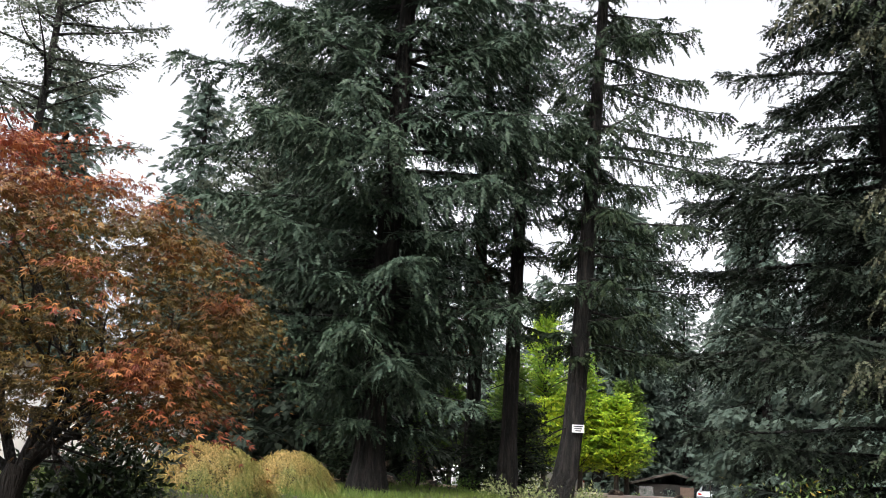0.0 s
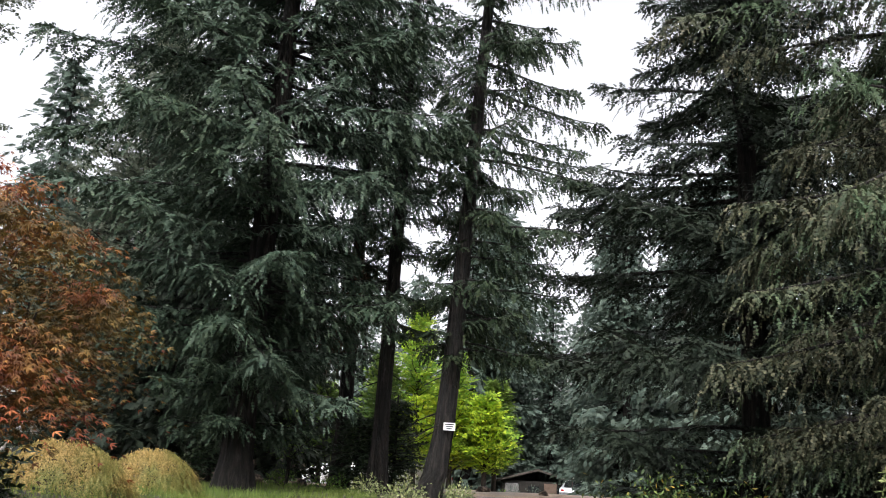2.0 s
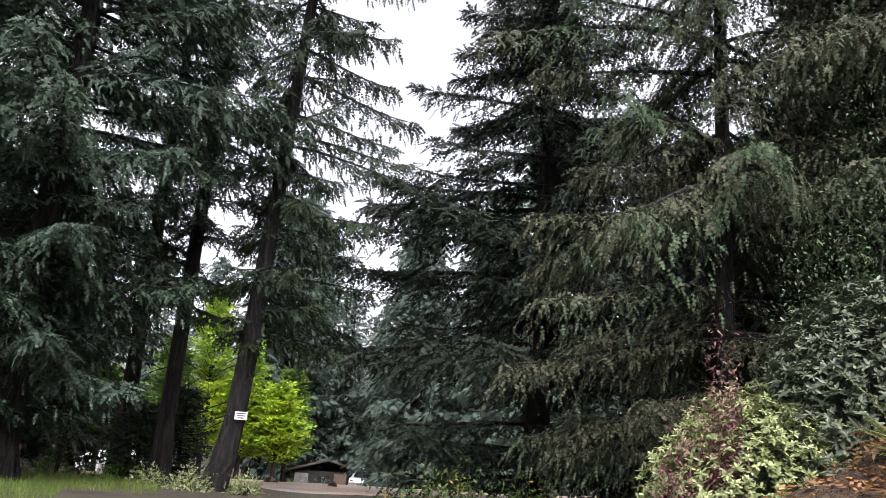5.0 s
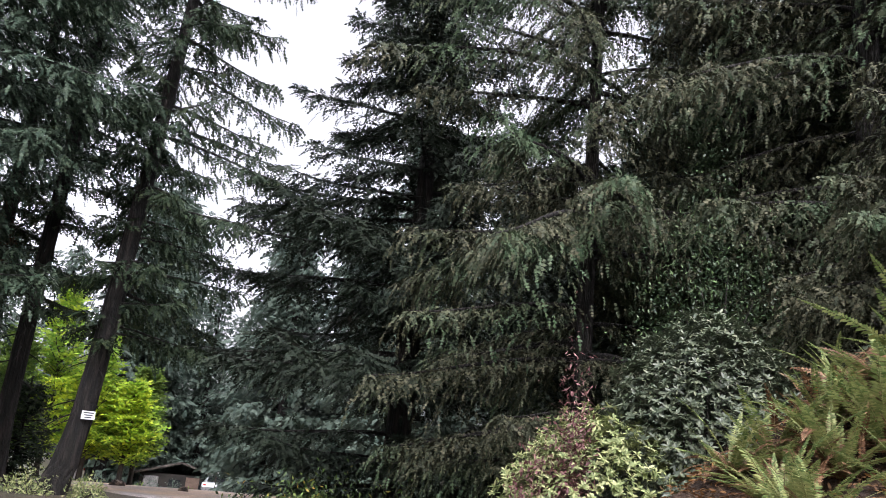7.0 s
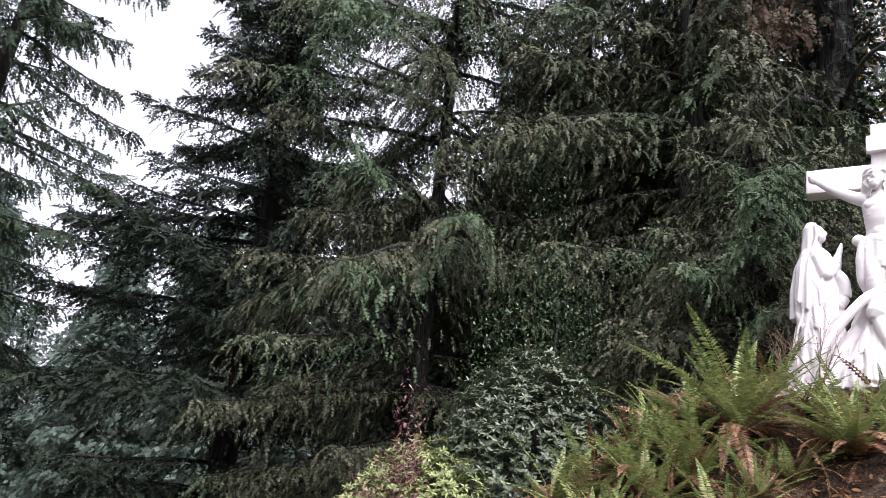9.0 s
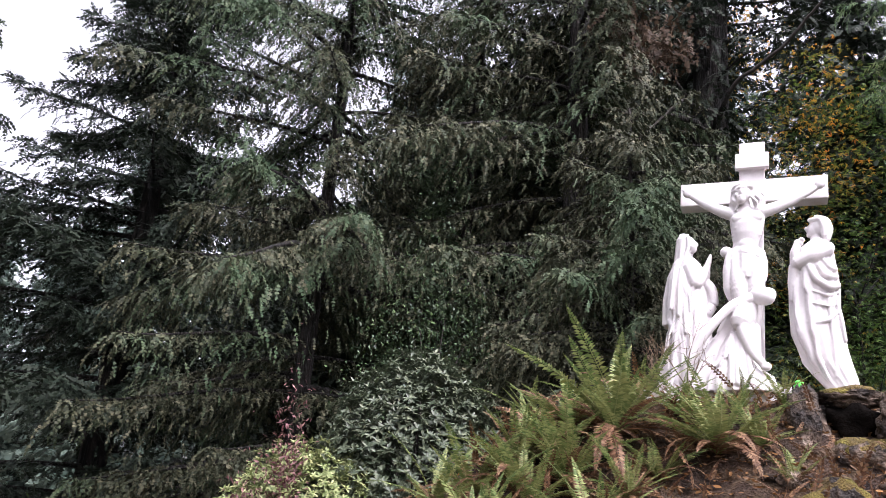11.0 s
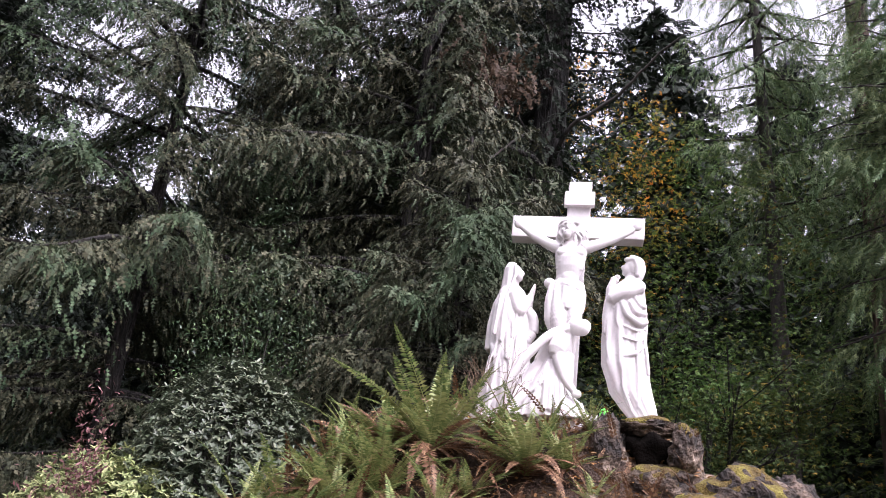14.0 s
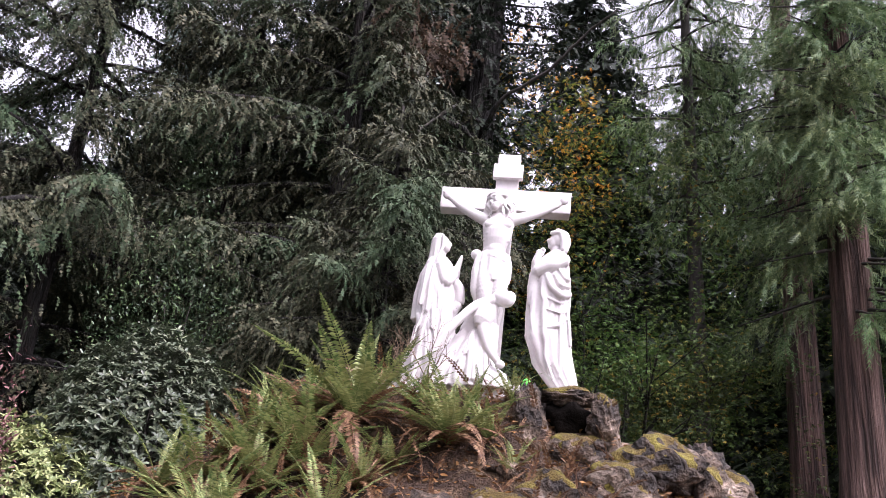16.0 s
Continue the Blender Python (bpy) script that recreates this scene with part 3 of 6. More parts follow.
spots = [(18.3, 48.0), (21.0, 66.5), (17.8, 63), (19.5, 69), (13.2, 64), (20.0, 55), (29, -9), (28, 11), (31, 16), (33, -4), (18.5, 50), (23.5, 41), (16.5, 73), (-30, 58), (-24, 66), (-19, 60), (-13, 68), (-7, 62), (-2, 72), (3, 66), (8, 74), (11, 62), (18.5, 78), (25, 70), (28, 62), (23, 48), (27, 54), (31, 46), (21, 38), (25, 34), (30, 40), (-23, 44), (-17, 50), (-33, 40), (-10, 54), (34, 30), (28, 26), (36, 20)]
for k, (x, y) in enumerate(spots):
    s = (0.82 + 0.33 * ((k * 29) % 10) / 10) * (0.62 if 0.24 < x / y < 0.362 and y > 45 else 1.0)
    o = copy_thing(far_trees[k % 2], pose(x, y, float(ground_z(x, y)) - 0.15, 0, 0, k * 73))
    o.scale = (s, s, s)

# unseen conifers added behind the onlooker, to hold back light from that side
for k, (x, y) in enumerate([(-22, -6), (-18, -16), (-8, -22), (5, -23), (13, -20), (20, -15), (-26, 6), (-24, 16)]):
    copy_thing(far_trees[k % 2], pose(x, y, float(ground_z(x, y)) - 0.15, 0, 0, k * 51))

# dark hanging cedar boughs over the wood's edge
conifer("cedar", (13.2, 0.7, 1.4), (0.0, 0.2, 0), 16, 0.13, [(5.6, 0.9), (7, 1.3), (10, 1.5), (15.5, 0.3)],
        "dark cedar with hanging boughs above the broadleaf trees", CEDAR, TW_CEDAR, 85, 0.17, 0.24, -0.1, 0.2, 1.1, bark=BARK_GREY, seed=29, per=4, category="cedar", group="cedars")

# lime-green cypresses by the car park
for k, (x, y, h, w, mat, lab) in enumerate([(4.9, 43.0, 9.8, 1.7, LIME, "bright yellow-green cypress"), (6.9, 43.8, 7.6, 1.7, LIME, "bright yellow-green cypress"),
                                            (8.6, 43.0, 5.2, 1.6, LIME, "yellow-green young cypress"), (9.6, 45.2, 6.4, 1.3, GREENSPRAY, "mid-green cypress"),
                                            (3.0, 42.0, 7.0, 1.4, GREENSPRAY, "mid-green cypress"), (0.1, 42.0, 5.2, 1.5, GREENSPRAY, "mid-green cypress"), (-1.0, 44, 4.2, 1.2, GREENSPRAY, "mid-green cypress")]):
    conifer("cypress", (x, y, float(ground_z(x, y)) - 0.05), (0, 0, 0), h, 0.12, [(1.1, w * 0.9), (h * 0.25, w), (h * 0.6, w * 0.75), (h * 0.98, 0.1)],
            lab + " beside the car park", mat, TW_FAR, 110, 0.24, 0.42, 0.7, 0.02, 0.15, bark=BARK_GREY, seed=60 + k, per=3, category="cypress", group="cypresses by the car park")
# young dark conifers between the thin firs
for k, (x, y, h, w) in enumerate([(2.4, 26.5, 3.0, 1.0), (1.2, 25.8, 2.3, 0.9), (-3.3, 27.0, 3.2, 1.1)]):
    conifer("young_fir", (x, y, float(ground_z(x, y)) - 0.05), (0, 0, 0), h, 0.05, [(0.15, w), (h * 0.5, w * 0.8), (h, 0.1)],
            "young dark green fir under the tall trees", FIR, TW_FAR, 70, 0.2, 0.26, 0.2, 0.05, 0.3, seed=80 + k, per=3, group="young firs")


# ---- cedars with hanging flat sprays ----
def cedar(at, top, radius, seed, spread, lo, hi, label, count=60, facing=None):
    r = np.random.default_rng(seed)
    root = thing("cedar", at, label, "cedar", "cedars")
    hs = np.linspace(0, 20, 12)
    pts = np.stack([top[0] * hs / 20, top[1] * hs / 20, hs - 0.2], -1)
    rad = radius * (1 - 0.75 * hs / 20)
    rad[0] *= 1.35
    # shallow flutes round the trunk
    v, f = tube(pts, rad, 24)
    a = np.tile(np.arange(24), 12)
    c = np.repeat(pts, 24, 0)
    v = c + (v - c) * (1 + 0.05 * np.sin(a * 2.1 + 0.4) + 0.03 * np.sin(a * 5.3))[:, None]
    limbs, P, D, S = [], [], [], []
    for b in range(count):
        h = r.uniform(lo, hi)
        az = r.uniform(0, 6.283) if b < count * 0.5 else r.normal(3.1, 0.8)
        ln = spread * r.uniform(0.55, 1.1)
        if b >= count * 0.5:
            h = r.uniform(lo + 1.9, 9.5)
        out = np.array([math.cos(az), math.sin(az), 0])
        s = np.linspace(0, 1, 8)
        p = np.array([top[0] * h / 20, top[1] * h / 20, h]) + s[:, None] * ln * out + np.stack([0 * s, 0 * s, ln * (-0.1 * s - 0.42 * s ** 2 + 0.22 * s ** 3)], -1)
        limbs.append(tube(p, 0.006 + 0.028 * (1 - s), 5))
        m = int(ln / 0.11)
        u = 0.2 + 0.8 * (np.arange(m) + r.random(m)) / m
        base = np.stack([np.interp(u, s, p[:, k]) for k in range(3)], -1)
        side = np.array([-out[1], out[0], 0])
        q = np.linspace(0.0, 1, 6)
        sd = out * 0.35 + side * r.uniform(-0.55, 0.55, (m, 1)) + np.array([0, 0, -0.75])
        tp = base[:, None] + q[None, :, None] * 0.75 * r.uniform(0.5, 1.1, (m, 1, 1)) * sd[:, None]
        P.append(tp.reshape(-1, 3))
        D.append((np.broadcast_to(sd[:, None], tp.shape) + r.normal(0, 0.22, tp.shape)).reshape(-1, 3))
        S.append(r.uniform(0.13, 0.26, tp.shape[0] * tp.shape[1]))
    part("trunk", (v, f), BARK_RED, root, smooth=True)
    for one in limbs:
        part("bough", one, BARK_GREY, root, smooth=True)
    P, D, S = np.concatenate(P), np.concatenate(D), np.concatenate(S)
    part("crown", strewn(TW_CEDAR, P, D, r.normal(0, 1, P.shape), S), CEDAR, root)


cedar((12.0, -1.3, 1.4), (0.0, -0.4), 0.33, 91, 1.5, 3.4, 14, "red cedar with fibrous bark and hanging flat green sprays", 150)
cedar((14.2, -0.75, 1.5), (0.0, -0.2), 0.3, 92, 1.3, 3.4, 15, "red cedar standing behind another, with dark hanging sprays", 55)


# ---- leafy trees and bushes ----
def limb_tree(r, start, way, length, radius, depth, limbs, tips, spread=0.6, up=0.25, bits=7):
    s = np.linspace(0, 1, bits)
    bendv = r.normal(0, 0.12, 3) * length
    p = np.array(start) + s[:, None] * np.array(way) * length + (s * s)[:, None] * bendv
    limbs.append(tube(p, radius * (1 - 0.45 * s), 6 if depth > 1 else 4))
    tips.append(p[bits // 2:])
    if depth == 0:
        return
    for k in range(3 if depth > 1 else 4):
        u = r.uniform(0.4, 1.0)
        i = int(u * (bits - 1))
        w = unit(np.array(way) + r.normal(0, spread, 3) + np.array([0, 0, up]))
        limb_tree(r, p[i], w, length * r.uniform(0.55, 0.8), radius * 0.55, depth - 1, limbs, tips, spread, up, bits)


def leafy_tree(name, at, label, category, stems, leaf, shape, count, size, bark, seed, depth=3, jitter=0.22, up=0.2, spread=0.6, flat=0.5, dome=None, group=""):
    """stems: (way, length, radius). Leaves gather round the ends of the limbs; dome: centre and half-axes that the crown fills."""
    r = np.random.default_rng(seed)
    root = thing(name, at, label, category, group)
    limbs, tips = [], []
    for way, length, radius in stems:
        limb_tree(r, (0, 0, -0.15), unit(np.array(way, float)), length, radius, depth, limbs, tips, spread, up)
    part("trunk", joined(limbs), bark, root, smooth=True)
    T = np.concatenate(tips)
    if dome is not None:
        c, ax = np.array(dome[0]), np.array(dome[1])
        k = np.linalg.norm((T - c) / ax, axis=1) < 1.05
        T = T[k]
        g = unit(r.normal(0, 1, (max(40, count // 60), 3))) * r.uniform(0.55, 1.0, (max(40, count // 60), 1)) ** 0.5 * ax + c
        T = np.concatenate([T, g])
    P = T[r.integers(0, len(T), count)] + r.normal(0, jitter, (count, 3)) * np.array([1, 1, flat])
    D = r.normal(0, 1, (count, 3)) * np.array([1, 1, 0.35]) + np.array([0, 0, -0.25])
    N = np.array([0, 0, 1.0]) + r.normal(0, 0.45, (count, 3))
    part("crown", strewn(shape, P, D, N, size * r.uniform(0.6, 1.25, count)), leaf, root)
    return root


def layered_maple():
    """The autumn maple: forked trunk, level layers of star leaves."""
    r = np.random.default_rng(101)
    root = thing("maple_tree", (-4.3, 8.25, 0.75), "Japanese maple with red, orange and olive leaves, dark forked trunk", "maple tree")
    limbs = []
    limbs.append(tube([(0, 0, -0.3), (0.0, 0, 0.0), (0.05, 0, 0.3), (0.12, 0, 0.5)], [0.2, 0.15, 0.13, 0.12], 10))
    heads = [((0.12, 0, 0.45), (1.0, 0.2, 0.75), 1.1), ((0.1, 0, 0.45), (0.35, -0.1, 1.0), 1.4), ((0.05, 0, 0.45), (-0.5, 0.2, 1.0), 1.4), ((0.1, 0, 0.5), (0.6, 0.5, 0.9), 1.2),
             ((0.0, 0, 0.45), (-0.9, -0.3, 0.7), 1.1), ((0.1, 0, 0.4), (0.75, -0.5, 0.8), 1.0)]
    for st, way, ln in heads:
        limb_tree(r, st, unit(np.array(way)), ln, 0.055, 2, limbs, [], 0.5, 0.05)
    part("trunk", joined(limbs), BARK, root, smooth=True)
    # level pads of leaves between a sloping top and an uneven underside, drooping at their outer rims
    n = 430
    x, y = r.uniform(-2.9, 2.05, n), r.uniform(-1.0, 1.0, n)
    top = np.interp(x, [-2.9, -0.8, 0.14, 0.6, 1.0, 1.42, 2.0, 2.4], [3.7, 4.35, 4.2, 3.7, 3.35, 3.3, 2.8, 1.95])
    low = np.interp(x, [-2.9, 0.0, 0.9, 1.6, 2.2, 2.4], [0.7, 0.8, 1.0, 0.8, 0.95, 1.6])
    bulge = np.sqrt(1 - 0.85 * y * y)
    z = low + (top - low) * (0.5 + (r.uniform(0, 1, n) - 0.5) * bulge)
    pads = np.stack([x * (0.8 + 0.2 * bulge), y * 1.7, z], -1)
    n = 42000
    k = r.integers(0, len(pads), n)
    wide = r.uniform(0.13, 0.3, len(pads))[k]
    off = r.normal(0, 1, (n, 2)) * wide[:, None]
    P = pads[k] + np.concatenate([off, (-0.9 * (off ** 2).sum(1) + r.normal(0, 0.035, n))[:, None]], 1)
    D = np.concatenate([off / wide[:, None] * 0.7, np.full((n, 1), -0.45)], 1) + r.normal(0, 0.6, (n, 3)) * np.array([1, 1, 0.3])
    part("crown", strewn(STAR3, P, D, np.array([0, 0, 1.0]) + r.normal(0, 0.35, (n, 3)), r.uniform(0.075, 0.12, n)), MAPLE, root)


layered_maple()


def weeping_mound(at, ax, count, seed):
    r = np.random.default_rng(seed)
    root = thing("weeping_maple", at, "low weeping laceleaf maple, a mound of tan and green leaves", "shrub", "weeping maples")
    limbs = []
    for k in range(16):
        a = k * 0.393 + r.normal(0, 0.1)
        s = np.linspace(0, 1, 7)
        p = np.stack([ax[0] * 0.72 * s * math.cos(a), ax[1] * 0.72 * s * math.sin(a), ax[2] * (0.25 + 0.46 * np.sin(s * 2.4))], -1)
        limbs.append(tube(p, 0.03 * (1 - s) + 0.006, 5))
    limbs.append(tube([(0, 0, -0.2), (0, 0, ax[2] * 0.35)], [0.09, 0.06], 8))
    part("trunk", joined(limbs), BARK, root, smooth=True)
    a, z = r.uniform(0, 6.283, count), r.uniform(0.0, 1, count)
    z = z ** 0.75
    lump = 1 + 0.07 * np.sin(a * 5 + z * 4) + 0.05 * np.sin(a * 9 - z * 7)
    rr = np.sqrt(1 - (z * 0.985) ** 2.2) * lump * r.uniform(0.9, 1.03, count)
    P = np.stack([ax[0] * rr * np.cos(a), ax[1] * rr * np.sin(a), ax[2] * z * r.uniform(0.92, 1.03, count)], -1)
    out = unit(P / np.array(ax) ** 2)
    D = out * np.array([0.8, 0.8, 0]) + np.array([0, 0, -0.9]) + r.normal(0, 0.3, P.shape)
    part("crown", strewn(feather(3, 0.34, 0.5, 0.2), P, D, out + r.normal(0, 0.4, P.shape), r.uniform(0.11, 0.2, count)), LACELEAF, root)


weeping_mound((-3.85, 13.5, 0.35), (1.15, 1.0, 1.2), 7500, 111)
weeping_mound((-3.3, 17.8, 0.4), (0.95, 0.9, 1.05), 4500, 112)


def bush(name, at, ax, label, leaf, count, size, seed, shape=None, lobes=14, width=1.0, upright=0.3, category="shrub", group="", rosette=False, lumps=0.34):
    """A rounded bush of leaves on short stems: clumps spread over an uneven dome."""
    r = np.random.default_rng(seed)
    root = thing(name, at, label, category, group)
    ax = np.array(ax, float)
    heads = unit(r.normal(0, 1, (lobes * 9, 3)) * np.array([1, 1, 0.8]))
    heads[:, 2] = np.abs(heads[:, 2])
    heads = heads * (r.uniform(0.5, 1.05, (len(heads), 1))) * ax
    stems = []
    for h in heads[: lobes * 3] * 0.75:
        s = np.linspace(0, 1, 5)
        p = s[:, None] * h + np.stack([0 * s, 0 * s, 0.15 * ax[2] * np.sin(s * 3.1)], -1) + np.array([0, 0, -0.1]) * (1 - s)[:, None]
        stems.append(tube(p, 0.022 * (1 - s) + 0.005, 4))
    part("branchwork", joined(stems), BARK_GREY, root, smooth=True)
    if rosette:
        m = count // 8
        w = unit(r.normal(0, 1, (m, 3)))
        w[:, 2] = np.abs(w[:, 2])
        hu = unit(heads[: lobes])
        near = (w @ hu.T).max(1)
        H = w * ax * (0.62 + 0.42 * smooth(0.72, 1.0, near) + r.normal(0, 0.05, m))[:, None]
        tilt = unit(unit(H / ax) + np.array([0, 0, 0.5]) + r.normal(0, 0.25, (m, 3)))
        a = (np.arange(8) * 0.785)[None, :] + r.uniform(0, 6.3, (m, 1))
        e1 = unit(np.cross(tilt, np.array([0.3, 0.9, 0.1])))
        e2 = np.cross(tilt, e1)
        D = np.cos(a)[..., None] * e1[:, None] + np.sin(a)[..., None] * e2[:, None] + tilt[:, None] * r.uniform(-0.3, 0.9, (m, 8, 1)) + r.normal(0, 0.14, (m, 8, 3))
        P = np.broadcast_to(H[:, None], D.shape).reshape(-1, 3)
        N = np.broadcast_to(tilt[:, None], D.shape).reshape(-1, 3)
        D = D.reshape(-1, 3)
    else:
        H = heads[r.integers(0, len(heads), count)]
        P = H + r.normal(0, lumps, (count, 3)) * ax * 0.45
        P[:, 2] = np.abs(P[:, 2])
        D = r.normal(0, 1, (count, 3)) + unit(H) * 0.6 + np.array([0, 0, -0.15])
        N = unit(H) * 0.6 + np.array([0, 0, upright]) + r.normal(0, 0.5, (count, 3))
    part("leaves", strewn(shape or LEAF, P, D, N, size * r.uniform(0.65, 1.2, len(P)), width), leaf, root)
    return root


bush("laurel", (-4.2, 10.3, 0.6), (0.8, 0.7, 1.6), "dark green cherry laurel bush with long glossy leaves", LAUREL, 3600, 0.14, 121)
bush("rhododendron", (7.2, 6.1, 1.3), (1.15, 1.2, 2.2), "large dark green rhododendron with leathery leaves", RHODO, 30000, 0.075, 122, shape=OVAL, rosette=True, lobes=34, width=0.95, category="shrub")
bush("rhododendron", (6.05, 6.45, 0.6), (1.25, 0.95, 1.75), "pale yellow-green leaved rhododendron in front of the wood", PALERHODO, 27000, 0.07, 123, shape=OVAL, rosette=True, lobes=30, width=0.95)
bush("purple_shrub", (5.35, 6.12, 0.7), (0.24, 0.24, 2.1), "purple-leaved shrub beneath the hemlock", PURPLE, 4200, 0.06, 124, lobes=10, lumps=0.4)
bush("purple_shrub", (4.95, 6.2, 0.5), (0.3, 0.28, 1.45), "low purple-leaved shrub beneath the hemlock", PURPLE, 4200, 0.06, 125, lobes=8, lumps=0.4)
bush("holly", (8.2, 6.8, 1.3), (1.2, 1.0, 4.6), "tall dark glossy holly bush", HOLLY, 13000, 0.062, 126, lobes=34, lumps=0.24, width=1.3)
bush("dark_shrub", (4.9, 11.9, 0.4), (1.3, 1.2, 1.1), "low dark shrub at the edge of the wood", BROADLEAF, 1600, 0.1, 127, group="edge shrubs")
bush("dark_shrub", (8.2, 16.2, 0.3), (1.8, 1.4, 1.3), "low dark shrub at the edge of the wood", BROADLEAF, 1500, 0.12, 128, group="edge shrubs")
for k, (x, y, a, h) in enumerate([(2.25, 21.0, 0.55, 0.6), (3.5, 20.8, 0.42, 0.55), (1.35, 22.0, 0.45, 0.55), (-1.0, 25.5, 0.5, 0.5), (0.3, 24.3, 0.6, 0.5)]):
    bush("variegated_shrub", (x, y, float(ground_z(x, y)) - 0.05), (a, a, h), "low pale green shrub round the foot of the firs", PALERHODO if k < 3 else GREENSPRAY, 700, 0.1, 130 + k, lobes=8, group="shrubs under the firs")
for k in range(9):
    x, y = 8.5 + k * 1.05, 52.8 + 0.5 * math.sin(k * 2.0)
    bush("clipped_shrub", (x, y, float(ground_z(x, y)) - 0.05), (0.55, 0.5, 0.75 + 0.15 * math.sin(k * 1.7)), "small rounded shrub along the car park edge", GREENSPRAY if k % 3 == 0 else FARFIR, 260, 0.2, 140 + k, lobes=6, group="car park edge shrubs")

# broadleaf trees in the wood beyond the statues
leafy_tree("broadleaf_tree", (11.85, 2.0, 1.5), "slender broadleaf tree with green and a few yellow leaves", "tree", [((0.02, -0.02, 1), 2.2, 0.075)], BROADLEAF, STAR3, 15000, 0.085, BARK, 151, 3, 0.28, 0.3, 0.7, 0.5, ((0, 0, 4.0), (1.9, 2.1, 3.4)))
leafy_tree("broadleaf_tree", (13.6, 0.4, 1.5), "broadleaf tree with dense green leaves turning yellow", "tree", [((0.0, 0.1, 1), 2.2, 0.08)], BROADLEAF, STAR3, 15000, 0.095, BARK, 152, 3, 0.3, 0.3, 0.7, 0.5, ((0, 0, 4.2), (1.9, 2.6, 4.2)))
leafy_tree("broadleaf_tree", (16.6, 4.1, 1.5), "tall maple with gold and orange autumn leaves", "tree", [((0.0, -0.05, 1), 4.2, 0.11)], GOLDLEAF, STAR3, 3000, 0.15, BARK, 153, 3, 0.4, 0.35, 0.6, 0.5, ((-0.2, 0.4, 9.0), (1.4, 1.6, 3.8)))
leafy_tree("broadleaf_tree", (18.0, -1.5, 1.5), "green broadleaf tree deep in the wood", "tree", [((0.0, 0.05, 1), 3.2, 0.12)], BROADLEAF, STAR3, 12000, 0.15, BARK, 154, 3, 0.4, 0.35, 0.6, 0.5, ((0, 0, 4.2), (2.2, 3.6, 4.6)))
leafy_tree("sapling", (-0.85, 24.6, 0.4), "thin sapling with fine green leaves by the car park", "sapling", [((0.0, 0, 1), 1.5, 0.04), ((0.15, 0, 1), 1.2, 0.025)], GREENSPRAY, OVAL, 700, 0.1, BARK, 155, 2, 0.15, 0.3)


def dead_bough(tree, at, size, count, seed):
    """A hanging clump of dead brown twigs on a tree."""
    r = np.random.default_rng(seed)
    n = count
    P = np.array(at) + r.normal(0, 1, (n, 3)) * np.array(size)
    D = np.array([0, 0, -1.0]) + r.normal(0, 0.45, (n, 3))
    part("dead_bough", strewn(TW_HEM, P, D, r.normal(0, 1, (n, 3)), r.uniform(0.15, 0.32, n)), DEAD, tree, "dead brown hanging twigs")


dead_bough(hem_back, (-1.0, -2.0, 7.6), (0.3, 0.3, 0.06), 120, 171)
dead_bough(hem_back, (-0.6, -1.4, 8.4), (0.4, 0.4, 0.1), 170, 172)
dead_bough(fir_back, (-0.2, -1.3, 5.8), (0.35, 0.3, 0.6), 420, 173)
dead_bough(fir_back, (-0.4, -1.2, 4.6), (0.3, 0.3, 0.4), 260, 174)


def crooked(tree, base, pts, r0, mat=None):
    """A bare crooked limb of a tree, through the given places."""
    s, t = np.linspace(0, 1, len(pts)), np.linspace(0, 1, 24)
    p = np.stack([np.interp(t, s, np.array(pts)[:, c] - base[c]) for c in range(3)], -1)
    for _ in range(3):
        p[1:-1] = (p[:-2] + p[1:-1] * 2 + p[2:]) / 4
    p[1:-1] += np.random.default_rng(int(r0 * 1e4)).normal(0, 0.012, p[1:-1].shape)
    part("limb", tube(p, r0 * (0.3 + 0.7 * t), 7), mat or BARK, tree, "bare crooked limb", smooth=True)


foot = (13.95, 5.35, 1.6)
crooked(fir_bare, foot, [(10.05, 7.3, 8.2), (10.7, 6.85, 8.5), (11.4, 6.55, 9.1), (12.1, 5.9, 9.3), (13.0, 4.9, 9.4), (14.0, 5.1, 9.2)], 0.075)
crooked(fir_bare, foot, [(11.25, 5.3, 8.2), (11.8, 5.1, 8.85), (12.4, 4.95, 9.5), (13.6, 5.1, 9.9)], 0.045, BARK_GREY)
crooked(fir_bare, foot, [(12.8, 2.0, 11.4), (12.9, 2.65, 11.0), (13.05, 3.3, 10.4), (13.1, 4.3, 10.0), (14.0, 5.1, 9.3)], 0.05, BARK_GREY)
crooked(fir_bare, foot, [(11.95, 4.95, 9.8), (12.5, 4.8, 9.35), (13.0, 4.55, 9.4), (13.9, 5.1, 9.0)], 0.05)
crooked(fir_bare, foot, [(12.5, 4.95, 12.5), (12.8, 4.7, 12.0), (13.2, 4.7, 11.4), (14.0, 5.1, 10.6)], 0.05)
crooked(hem_front, (9.25, 10.5, 1.2), [(6.8, 10.35, 7.6), (7.3, 10.0, 7.2), (7.9, 9.6, 6.95), (9.2, 10.4, 6.9)], 0.04)


